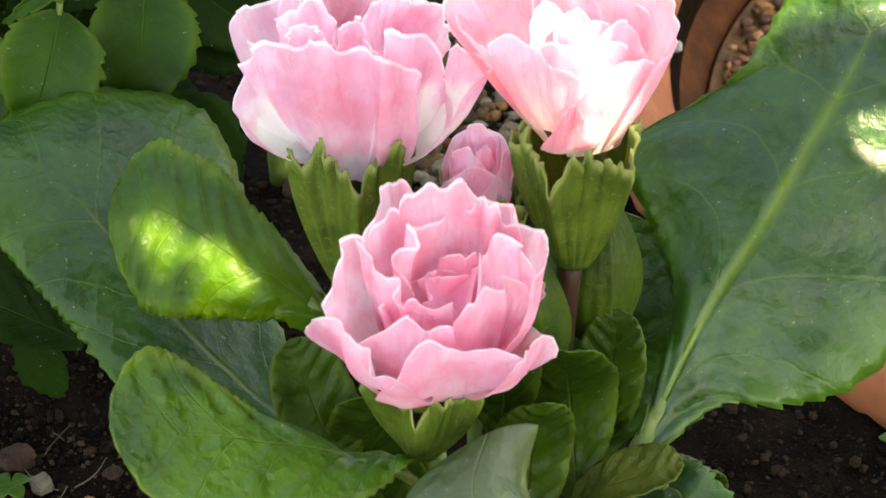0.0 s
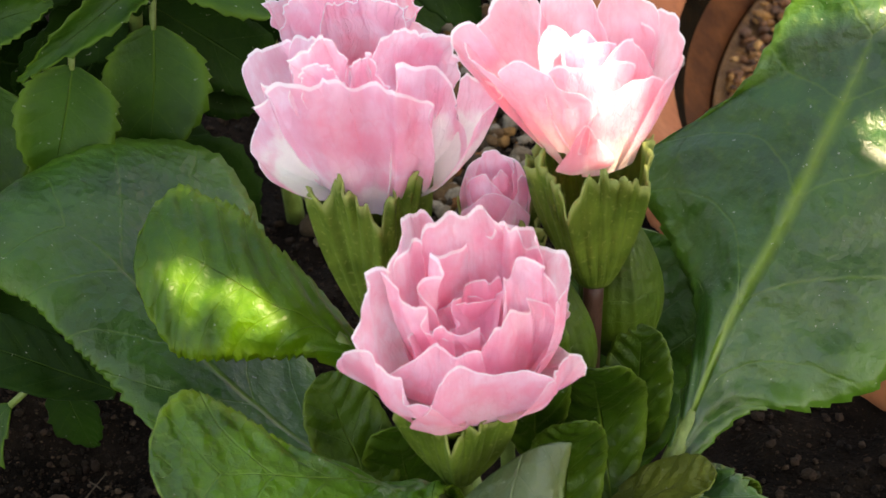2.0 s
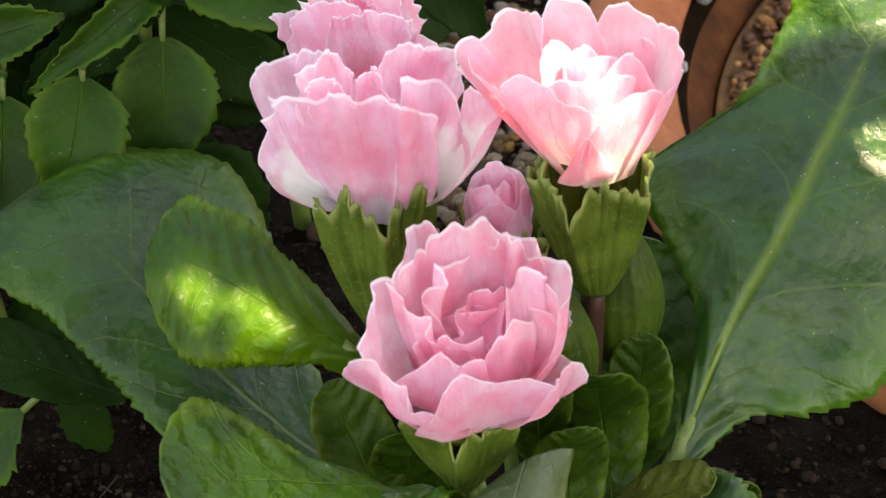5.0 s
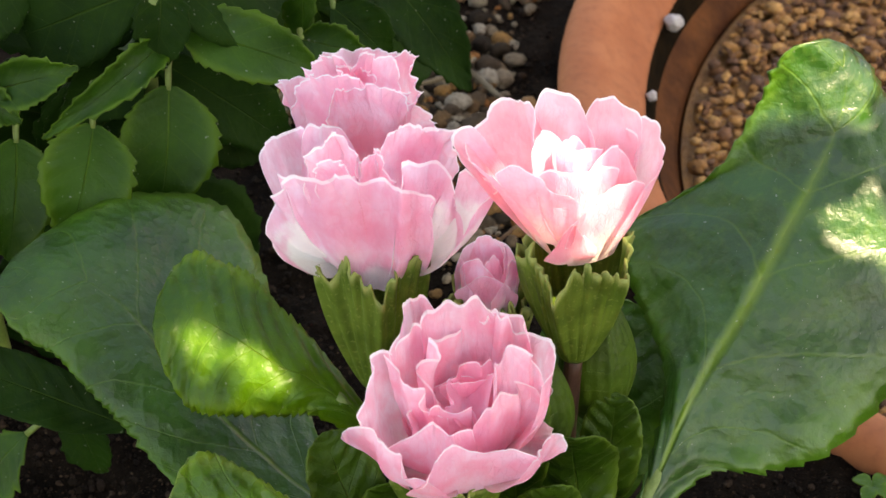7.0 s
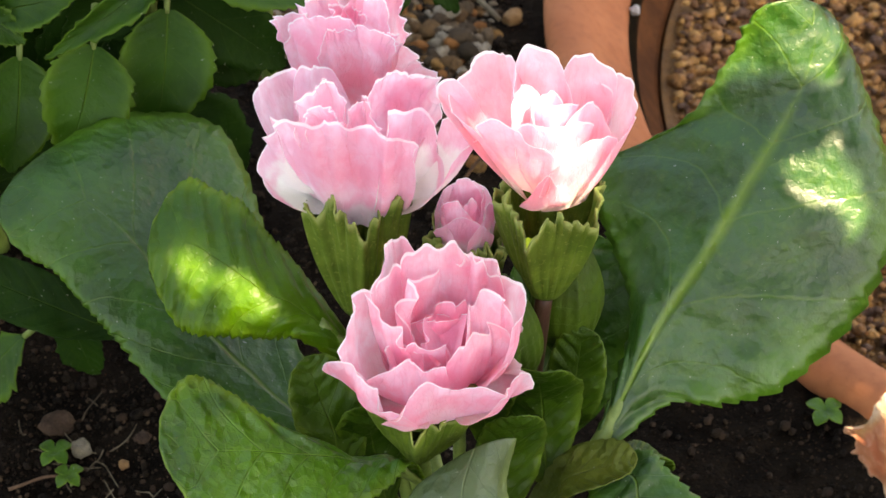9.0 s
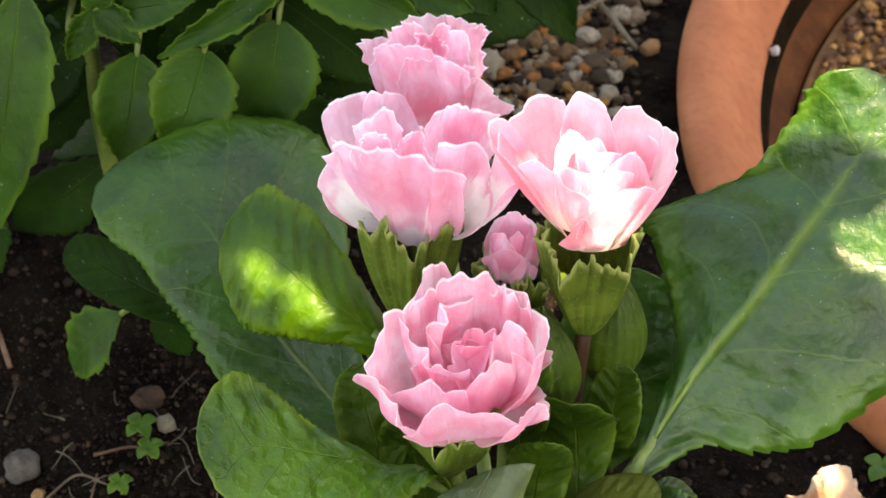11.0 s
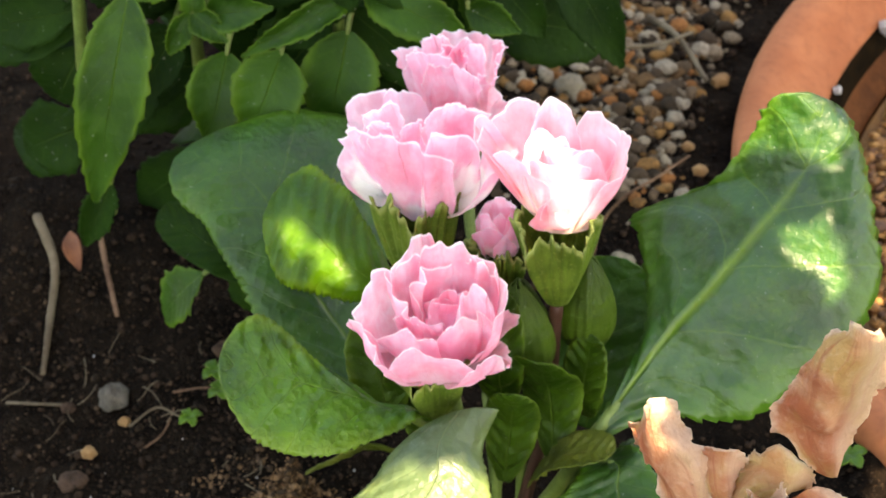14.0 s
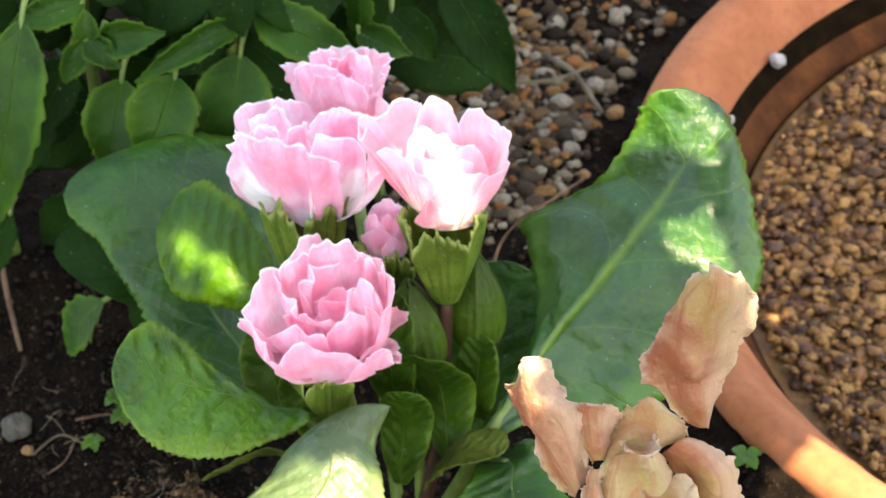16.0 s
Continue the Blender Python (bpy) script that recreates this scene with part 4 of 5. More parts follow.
def calyx(centre, axis, r_low, r_top, h, seed, lobes=5, turn=0.0, nu=190, nv=24, depth=0.18, shut=False):
    """A ribbed green cup with torn pointed lobes round the base of a flower."""
    front, right, up = axes(axis)
    centre = Vector(centre)
    rows = []
    for i in range(nv + 1):
        v = i / nv
        row = []
        for j in range(nu + 1):
            a = 2 * math.pi * j / nu
            lobe = abs(math.sin((a + turn) * lobes / 2))
            ca, sa = math.cos(a), math.sin(a)
            rag = 0.09 * noise.noise((ca * 2.4, sa * 2.4, seed)) + 0.14 * noise.noise((ca * 6, sa * 6, seed)) + 0.06 * noise.noise((ca * 15, sa * 15, seed))
            rag *= 0.3 if shut else 1.0
            top = 1 - depth * (1 - lobe**0.7) + rag
            q = v * top
            r = r_low + (r_top - r_low) * math.sin(min(1.0, q) * math.pi / 2) ** 0.9
            if shut:
                r = 0.06 + r_low * (1 - q) + r_top * math.sin(math.pi * min(1.0, q) ** 0.8) ** 0.8
            r += (0.16 * (1 - 2 * abs(math.sin(lobes * (a + turn) / 2)) ** 0.8) + 0.04) * math.sin(math.pi * min(1, q) * 0.62) * (0.3 if shut else 1.0) + (0.12 if shut else 1.0) * q**4 * (0.12 + 0.34 * noise.noise((ca * 3, sa * 3, seed + 3)) + 0.28 * noise.noise((ca * 10, sa * 10, seed + 5)))
            r += (0.01 if shut else 0.03) * math.cos(4 * lobes * (a + turn)) * math.sin(math.pi * min(1, q))
            row.append((centre + (front * ca + right * sa) * r + up * h * q, j / nu, v))
        rows.append(row)
    bm = grid(bmesh.new(), rows)
    bmesh.ops.remove_doubles(bm, verts=bm.verts, dist=1e-4)
    return bm


def flower(label, foot, axis, low, top, height, seed, turn, stalk, stalk_mat, stalk_r=0.2):
    """A calyx with its stalk; the petals are added to it."""
    bloom = part("flower", calyx(foot, axis, low, top, height, seed, turn=turn), M_CALYX, plant, label, 0.05)
    part("stalk", tube(bmesh.new(), stalk, stalk_r, stalk_r * 0.9, 10, 16), stalk_mat, bloom)
    return bloom


P, O, S, W = M_PETAL, M_PETAL_OUT, M_PETAL_SALMON, M_PETAL_WHITE
# front flower, opened towards the viewer like a small rose
bloom = flower("open rose-like pink flower", (0.6, 0.15, 6.9), (0.0, -0.16, 0.98), 0.34, 1.04, 2.75, 1.0, 0.4, [(1.6, 1.2, 0.4), (1.0, 0.8, 4.0), (0.6, 0.15, 7.0)], M_STALK, 0.26)
MID = (0.6, -0.25, 9.5)
petal(bloom, MID, P, [(-2.49, -0.06, 1.37), (-2.31, 0.05, 1.45), (-1.90, -0.66, 2.10), (-1.85, -1.02, 1.82), (-1.48, -1.40, 1.73), (-1.37, -1.55, 1.38), (-1.00, -1.94, 1.33)], foot=(-0.1, -0.2, 0.15), r=0.6, belly=0.85, low=-0.05, label="outer petal with a pale pointed tip")
petal(bloom, MID, P, [(-0.99, -1.99, 1.40), (-0.75, -1.75, 1.69), (-0.25, -1.50, 1.82), (0.31, -1.40, 1.59), (0.90, -1.60, 1.55), (1.33, -2.10, 1.51)], foot=(0.2, -0.1, -0.35), r=0.6, belly=0.9, low=0.0, curl=0.12, wide=0.7)
petal(bloom, MID, P, [(1.33, -2.10, 1.49), (1.63, -1.73, 1.33), (2.05, -1.32, 1.28), (2.12, -1.35, 0.88), (2.50, -0.64, -0.01)], foot=(0.5, -0.1, 0.0), r=0.6, belly=0.85, low=-0.1)
petal(bloom, MID, P, [(1.50, -0.97, 1.13), (1.93, -0.06, 0.95), (2.24, 0.26, 0.35), (2.30, -0.20, 0.33), (2.50, -0.64, 0.01)], foot=(0.5, 0.0, -0.2), r=0.4, belly=0.9, low=0.25)
petal(bloom, MID, P, [(2.23, 0.32, 1.51), (2.53, 0.81, 0.99), (2.58, 0.62, 0.74), (2.30, 0.22, 0.73)], foot=(0.6, 0.2, 0.2), r=0.4, belly=0.7, low=0.5)
petal(bloom, MID, P, [(-1.46, -0.50, 1.30), (-1.82, -0.50, 2.06), (-1.81, -0.20, 2.53), (-1.59, -0.04, 2.99), (-1.34, 0.54, 2.93), (-1.03, 0.70, 2.93)], foot=(-0.1, -0.1, -0.4), r=0.5, belly=1.08, low=0.15)
petal(bloom, MID, P, [(-1.46, -0.50, 1.30), (-1.15, -0.52, 1.40), (-0.72, -0.92, 1.96), (-0.30, -0.97, 1.76), (0.25, -1.00, 1.78)], foot=(0.1, -0.1, -0.3), r=0.4, belly=0.95, low=0.15)
petal(bloom, MID, P, [(-0.98, 0.68, 3.01), (-0.53, 1.48, 2.97), (-0.26, 1.83, 3.04), (0.02, 2.07, 3.03), (0.33, 1.86, 2.86)], foot=(0.1, 0.1, -0.3), belly=0.95, low=0.2)
petal(bloom, MID, P, [(-0.14, 0.95, 2.80), (0.18, 1.20, 3.17), (0.64, 1.32, 3.45), (1.12, 1.16, 3.46), (1.51, 1.21, 3.08)], foot=(0.3, 0.1, -0.3), belly=1.0, low=0.2)
petal(bloom, MID, P, [(1.49, 1.18, 3.09), (1.67, 1.09, 2.88), (2.06, 1.01, 2.79), (2.22, 0.81, 2.77), (2.15, 0.57, 2.53)], foot=(0.3, 0.1, -0.3), belly=1.0, low=0.2)
petal(bloom, MID, P, [(-0.89, 0.74, 2.70), (-0.85, 0.88, 2.83), (-0.50, 1.14, 2.92), (-0.20, 1.19, 2.93), (-0.11, 1.19, 2.69)], foot=(0.2, 0.0, -0.2), belly=0.95, low=0.2)
petal(bloom, MID, P, [(-1.07, 0.71, 2.90), (-1.07, 0.35, 2.90), (-0.91, 0.25, 2.72), (-0.81, 0.02, 2.60), (-0.69, -0.10, 2.45), (-0.51, -0.20, 2.29), (-0.45, -0.24, 2.00), (-0.26, -0.21, 1.75)], foot=(0.3, 0.0, -0.2), r=0.25, belly=1.15, low=0.2)
petal(bloom, MID, P, [(-0.15, 0.20, 1.60), (-0.35, 0.52, 2.25), (-0.16, 0.55, 2.55), (-0.15, 0.71, 2.92), (0.31, 0.89, 2.63), (0.93, 1.29, 2.63), (1.30, 1.17, 2.77), (1.46, 1.24, 2.98)], foot=(0.5, 0.1, -0.2), r=0.25, belly=1.1, low=0.15, curl=-0.1)
petal(bloom, MID, P, [(1.47, 1.18, 3.01), (1.52, 0.69, 3.08), (1.82, 0.92, 2.46), (2.01, 0.49, 2.53), (2.14, -0.13, 2.67), (2.22, -0.40, 2.44), (1.98, -0.49, 2.18)], foot=(0.7, 0.1, -0.2), r=0.25, belly=1.1, low=0.2)
petal(bloom, MID, P, [(-0.86, -0.29, 1.34), (-0.76, -0.21, 1.70), (-0.57, -0.04, 1.68), (-0.38, -0.35, 1.66), (-0.19, -0.50, 1.52)], foot=(0.2, -0.1, -0.1), r=0.2, belly=1.0, low=0.2)
petal(bloom, MID, P, [(-0.49, -0.42, 1.98), (-0.04, -0.31, 1.67), (0.42, -0.32, 1.71), (0.46, -0.38, 1.50), (0.59, -0.39, 1.38)], foot=(0.4, 0.1, -0.1), r=0.15, belly=1.1, low=0.2)
petal(bloom, MID, P, [(0.40, -0.90, 1.77), (0.70, -0.86, 1.82), (0.97, -0.70, 1.97), (1.26, -0.40, 1.78), (1.48, -0.43, 1.92), (1.63, -0.32, 1.97), (1.90, -0.70, 2.22)], foot=(0.8, 0.0, -0.2), r=0.2, belly=1.15, low=0.2)
petal(bloom, MID, P, [(1.02, -0.48, 1.82), (0.96, -0.62, 2.64), (1.10, -0.05, 2.51), (1.30, -0.03, 2.70), (1.51, -0.10, 2.88), (1.71, -0.41, 2.84), (1.86, -0.38, 2.50), (1.95, -0.66, 2.35)], foot=(1.2, 0.2, 0.2), r=0.12, belly=1.2, low=0.3)
petal(bloom, MID, P, [(-0.17, 0.72, 1.43), (0.22, 0.48, 1.98), (0.60, 0.56, 2.10), (0.87, 0.32, 2.22), (1.19, 0.56, 2.10)], foot=(0.6, 0.1, 0.3), r=0.12, belly=1.1, low=0.3)
petal(bloom, MID, P, [(-0.07, -0.04, 1.57), (-0.00, 0.10, 1.74), (0.25, 0.49, 1.84), (0.56, 0.59, 1.69), (0.94, 0.44, 1.78), (1.03, 0.00, 2.24)], foot=(0.45, -0.5, 1.0), r=0.2, belly=0.35, low=0.75, wide=0.9, ragged=0.3)
petal(bloom, MID, P, [(-0.05, 0.45, 1.72), (0.25, 0.20, 1.86), (0.62, 0.16, 1.82), (0.95, 0.30, 1.86)], foot=(0.5, 0.35, 0.8), r=0.1, belly=1.0, low=0.4, ragged=0.4)
for turn, reach, up, w in ((-75, 1.5, 0.25, 0.9), (-30, 1.25, -0.15, 0.8), (15, 1.3, -0.05, 0.95), (55, 1.45, 0.1, 0.85), (110, 1.5, 0.3, 0.9)):
    d = Vector((math.sin(radians(turn)), -math.cos(radians(turn)), 0))
    foot = Vector((0.6, 0.0, 8.6)) + d * 0.55
    tip = Vector((0.6, -0.1, 9.55 + up)) + d * reach
    part("sepal", simple_leaf(foot, tip, w, d.cross(Vector((0, 0, 1))), bow=-0.1, cup=0.08, nu=14, nv=26, teeth=0.04, count=6, crinkle=0.08, seed=turn * 0.1, frayed=0.12), M_CALYX, bloom, "", 0.03)
# left flower, a tall cup seen from its side
bloom = flower("cupped pale pink flower with white petal bases", (0.1, 3.95, 8.4), (0.02, 0.1, 1.0), 0.4, 1.12, 3.75, 2.0, 0.1, [(1.6, 2.2, 0.4), (0.9, 3.2, 4.5), (0.1, 4.3, 8.5)], M_STALK, 0.26)
MID = (0.3, 4.3, 11.45)
petal(bloom, MID, O, [(-2.32, 1.63, 2.86), (-2.19, 1.71, 2.88), (-1.89, 1.87, 2.85), (-1.60, 2.05, 2.61), (-1.21, 2.42, 2.61), (-1.05, 2.33, 2.74)], foot=(0.0, 0.4, -0.2), r=0.5, belly=0.65, low=0.3)
petal(bloom, MID, W, [(-2.14, 0.18, 3.23), (-2.10, -0.20, 2.95), (-2.30, 0.18, 2.09), (-2.47, 0.05, 1.58), (-2.04, -0.25, 0.99)], foot=(0.0, 0.2, 0.15), r=0.5, belly=0.72, low=0.2, label="petal with a white lower half")
petal(bloom, MID, W, [(1.99, -0.44, 2.72), (2.28, -0.88, 2.74), (2.53, -1.13, 2.49), (2.16, -1.22, 2.10), (1.80, -1.12, 1.30)], foot=(0.3, 0.1, 0.0), r=0.5, belly=0.75, low=0.15, label="petal with a white lower half")
petal(bloom, MID, W, [(0.36, -1.52, 3.20), (0.42, -1.22, 3.42), (0.65, -1.07, 3.45), (1.45, -0.17, 2.83), (1.71, -0.14, 2.22), (1.93, -0.46, 1.74), (1.73, -1.25, 1.37)], foot=(0.3, 0.2, -0.1), r=0.5, belly=0.82, low=0.1, wide=0.3)
petal(bloom, MID, O, [(-2.05, -0.29, 3.26), (-1.71, -0.21, 3.12), (-1.39, -0.81, 3.35), (-0.81, -0.78, 3.41), (-0.27, -0.74, 3.13), (0.14, -1.26, 3.22), (0.34, -1.60, 3.24), (0.89, -1.07, 2.74), (1.09, -1.17, 2.57), (1.13, -1.26, 2.19)], foot=(0.15, 0.2, -0.3), r=0.7, belly=0.72, low=0.2, pleat=0.16, wave=0.22, ragged=0.4, wide=0.2)
petal(bloom, MID, O, [(0.59, 0.69, 3.14), (0.81, 0.78, 3.21), (1.29, 1.21, 2.97), (1.68, 0.94, 2.93), (1.94, 0.81, 2.81)], foot=(0.1, 0.5, -0.1), r=0.6, belly=0.95, low=0.2)
petal(bloom, MID, O, [(-1.05, 2.06, 2.91), (-0.68, 2.33, 2.76), (-0.42, 2.51, 2.47), (-0.08, 2.63, 2.42)], foot=(0.0, 0.5, -0.1), r=0.6, belly=0.95, low=0.2)
rim_petal(bloom, MID, P, [(-1.71, -0.6, 3.47), (-1.34, -0.3, 3.76), (-0.88, 0.1, 3.84), (-0.32, 0.1, 3.77), (-0.28, -0.4, 3.32)], r=0.6, power=0.85, pleat=0.14, ruffle=0.19, scallop=0.012, lift=0.3)
rim_petal(bloom, MID, P, [(-0.44, -0.9, 3.36), (-0.18, -0.4, 3.57), (0.18, -0.1, 3.55), (0.22, -0.5, 3.26), (0.45, -0.8, 3.16)], r=0.5, power=0.85, pleat=0.14, ruffle=0.19, scallop=0.012, lift=0.3)
rim_petal(bloom, MID, P, [(0.18, -0.3, 3.16), (0.39, 0.3, 3.33), (0.94, 0.7, 3.29), (1.54, 0.8, 3.07), (1.99, 0.5, 2.83), (1.93, -0.1, 2.67)], r=0.7, power=0.85, pleat=0.14, ruffle=0.19, scallop=0.012, lift=0.3)
rim_petal(bloom, MID, P, [(-1.43, -0.7, 3.37), (-1.09, -0.4, 3.67), (-0.63, -0.4, 3.48), (-0.48, -0.7, 3.26)], r=0.4, power=0.85, pleat=0.14, ruffle=0.19, scallop=0.012, lift=0.3)
# right flower
bloom = flower("salmon pink flower with flaring petals", (4.37, 2.1, 9.6), (0.0, -0.02, 1.0), 0.38, 1.15, 3.3, 3.0, 0.7, [(3.0, 1.6, 0.4), (3.9, 2.0, 4.5), (4.37, 2.1, 9.7)], M_STALK_RED, 0.24)
MID = (4.45, 2.3, 12.7)
petal(bloom, MID, S, [(-2.47, 0.82, 2.30), (-2.42, 1.36, 2.32), (-2.27, 1.29, 2.67), (-2.05, 0.97, 2.97)], foot=(0.0, 0.4, -0.4), r=0.6, belly=0.48, low=0.46, ragged=0.3, wave=0.1)
petal(bloom, MID, S, [(-1.92, 0.10, 2.34), (-2.18, 0.62, 2.40), (-1.82, 1.67, 2.40), (-1.19, 1.63, 2.80), (-0.80, 2.03, 2.77), (-0.60, 1.99, 2.64), (-0.50, 1.64, 2.72)], foot=(0.0, 0.4, -0.4), r=0.6, belly=0.48, low=0.46, label="broad flaring petal")
petal(bloom, MID, S, [(-0.75, 0.79, 2.82), (-0.52, 1.44, 2.87), (-0.15, 1.62, 3.03), (0.25, 1.33, 3.11), (0.47, 1.05, 2.96), (0.63, 0.95, 2.54), (0.71, 0.65, 2.06)], foot=(0.0, 0.4, -0.3), r=0.4, belly=0.9, low=0.25, ragged=0.3, wave=0.1)
petal(bloom, MID, S, [(0.62, 1.18, 2.56), (0.88, 1.17, 2.81), (1.25, 1.21, 2.85), (1.54, 1.03, 2.80), (1.87, 0.90, 2.44)], foot=(0.2, 0.4, -0.3), r=0.6, belly=0.7, low=0.38, ragged=0.3, wave=0.1)
petal(bloom, MID, S, [(1.87, 0.90, 2.44), (2.10, 0.61, 2.36), (2.05, -0.12, 2.16), (1.96, -0.03, 1.57), (1.31, -0.82, 1.87)], foot=(0.2, 0.3, -0.4), r=0.7, belly=0.65, low=0.4, ragged=0.3, wave=0.1)
petal(bloom, MID, S, [(1.16, 1.67, 1.19), (1.36, 1.61, 1.80), (1.54, 0.93, 2.11), (1.60, 0.64, 1.81), (1.34, 0.39, 1.18)], foot=(0.5, 0.4, -0.2), r=0.3, belly=0.95, low=0.3, ragged=0.3, wave=0.1)
petal(bloom, MID, S, [(-0.75, -0.70, 0.45), (-0.55, -0.76, 0.85), (-0.31, -0.76, 1.05), (-0.10, -0.72, 0.8), (0.1, -0.7, 0.4)], foot=(-0.1, 0.2, -0.3), r=0.7, belly=0.9, low=0.1)
petal(bloom, MID, S, [(-1.88, 0.05, 2.26), (-1.57, -0.10, 2.48), (-1.06, -0.30, 2.23), (-0.80, -0.47, 1.93), (-0.40, -0.60, 1.78), (-0.19, -0.78, 1.49), (-0.34, -0.84, 1.12), (-0.60, -0.80, 0.50)], foot=(-0.1, 0.3, 0.1), r=0.8, belly=0.5, low=0.46, wide=0.35, ragged=0.3, wave=0.1)
petal(bloom, MID, S, [(-0.30, -0.86, 0.70), (-0.18, -0.80, 1.32), (0.30, -0.78, 1.75), (0.89, -0.66, 1.82), (1.45, -0.45, 1.55), (1.50, -0.20, 0.9)], foot=(0.2, 0.3, -0.45), r=0.8, belly=0.58, low=0.44, wide=0.3, ragged=0.3, wave=0.1)
petal(bloom, MID, S, [(-0.95, -0.35, 1.40), (-0.90, 0.10, 2.05), (-0.75, 0.55, 2.50), (-0.45, 0.75, 2.55), (-0.10, 0.75, 2.30)], foot=(0.0, 0.4, -0.3), r=0.3, belly=1.0, low=0.3, ragged=0.3, wave=0.1)
petal(bloom, MID, S, [(0.25, -0.25, 2.2), (0.65, 0.0, 2.35), (1.05, 0.2, 2.2), (1.30, 0.15, 1.85), (1.35, -0.1, 1.5)], foot=(0.4, 0.4, -0.2), r=0.2, belly=1.1, low=0.3, ragged=0.3, wave=0.1)
petal(bloom, MID, P, [(-0.35, 0.60, 2.05), (-0.18, 0.62, 2.42), (0.10, 0.64, 2.45), (0.28, 0.35, 2.30)], foot=(0.0, 0.4, 0.6), r=0.15, belly=1.0, low=0.4)
petal(bloom, MID, S, [(-0.80, 0.10, 2.05), (-0.45, -0.25, 2.20), (0.00, -0.35, 2.18), (0.50, -0.30, 2.12), (0.95, -0.10, 1.90)], foot=(0.0, 0.3, -0.3), r=0.4, belly=1.0, low=0.3, ragged=0.5, wave=0.08)
petal(bloom, MID, P, [(-0.35, 0.35, 2.30), (0.00, 0.05, 2.42), (0.45, 0.10, 2.35), (0.70, 0.35, 2.15)], foot=(0.1, 0.4, 0.5), r=0.2, belly=1.0, low=0.4, ragged=0.5, wave=0.08)
# back flower
bloom = flower("pink flower behind the others", (1.4, 8.9, 8.4), (0.0, 0.1, 1.0), 0.35, 1.1, 2.8, 4.0, 0.2, [(2.2, 3.0, 0.4), (1.8, 6.4, 4.5), (1.4, 8.9, 8.5)], M_STALK, 0.22)
MID = (1.3, 9.2, 10.8)
rim_petal(bloom, MID, P, [(-1.58, 0.3, 1.42), (-1.93, 0.2, 2.58), (-1.79, 0.6, 2.59), (-1.21, 1.0, 2.34), (-0.91, 0.8, 2.89)], r=0.9, power=0.7, pleat=0.14, ruffle=0.18, scallop=0.012)
rim_petal(bloom, MID, P, [(-1.82, 0.1, 2.27), (-1.4, -0.0, 2.84), (-0.95, -0.8, 3.5), (-0.27, -0.8, 3.13), (0.23, -0.7, 2.38)], r=0.9, power=0.6, pleat=0.16, ruffle=0.18, scallop=0.012)
rim_petal(bloom, MID, P, [(-1.12, -0.9, 2.55), (-0.72, -1.0, 3.12), (-0.02, -1.0, 3.1), (0.58, -1.4, 3.12), (0.81, -1.2, 2.36)], r=0.9, power=0.6, pleat=0.16, ruffle=0.18, scallop=0.012)
rim_petal(bloom, MID, P, [(0.68, -1.0, 3.08), (1.02, -1.0, 2.54), (1.25, -1.0, 1.89), (1.99, -0.7, 0.99), (1.91, -0.4, 0.56)], r=1.0, power=0.7, pleat=0.14, ruffle=0.18, scallop=0.012)
rim_petal(bloom, MID, P, [(0.67, -1.3, 2.21), (1.12, -0.8, 2.51), (1.29, -0.0, 2.79), (1.34, 0.6, 2.75), (1.08, 1.0, 2.67)], r=0.9, power=0.6, pleat=0.16, ruffle=0.18, scallop=0.012)
rim_petal(bloom, MID, P, [(-1.01, 1.5, 2.04), (-0.44, 1.6, 2.47), (0.48, 2.0, 2.23), (1.07, 1.4, 2.37), (1.38, 1.0, 2.26)], r=0.8, power=0.6, pleat=0.16, ruffle=0.18, scallop=0.012)
rim_petal(bloom, MID, P, [(-1.28, 0.7, 2.25), (-0.95, 0.4, 3.03), (-0.35, 0.6, 2.96), (0.01, 0.4, 2.78)], r=0.5, power=0.6, pleat=0.16, ruffle=0.18, scallop=0.012)
rim_petal(bloom, MID, P, [(-0.3, -0.0, 2.74), (0.24, 0.5, 2.91), (0.64, -0.0, 3.15), (0.93, -0.4, 2.76)], r=0.5, power=0.6, pleat=0.16, ruffle=0.18, scallop=0.012)
rim_petal(bloom, MID, P, [(-0.8, 0.0, 2.84), (-0.22, 0.3, 2.83), (0.28, 0.3, 2.67), (0.37, -0.6, 2.88)], r=0.3, power=0.6, pleat=0.16, ruffle=0.18, scallop=0.012)
# half-open bud between the flowers
bloom = flower("small half-open pink bud", (2.7, 3.3, 8.4), (0.0, -0.03, 1.0), 0.34, 0.82, 2.7, 5.0, 0.5, [(2.2, 2.0, 0.4), (2.4, 2.8, 4.5), (2.7, 3.3, 8.5)], M_STALK, 0.18)
for turn, reach, h in ((-95, 0.84, 1.2), (-20, 0.88, 1.1), (50, 0.86, 1.25), (120, 0.8, 1.35), (190, 0.78, 1.4), (-50, 0.6, 1.5), (70, 0.58, 1.5), (170, 0.5, 1.55), (10, 0.4, 1.5)):
    rim = [(reach * math.sin(radians(turn + a)) * c, -reach * math.cos(radians(turn + a)) * c, h + d) for a, c, d in ((-62, 1.0, -0.45), (-32, 0.86, -0.08), (0, 0.66, 0.1), (32, 0.84, -0.1), (62, 1.0, -0.5))]
    rim_petal(bloom, (2.65, 3.3, 10.6), M_PETAL_OUT if reach > 0.6 else P, rim, r=0.5, power=0.3, lip=0.0, ruffle=0.03, nu=28, nv=18)
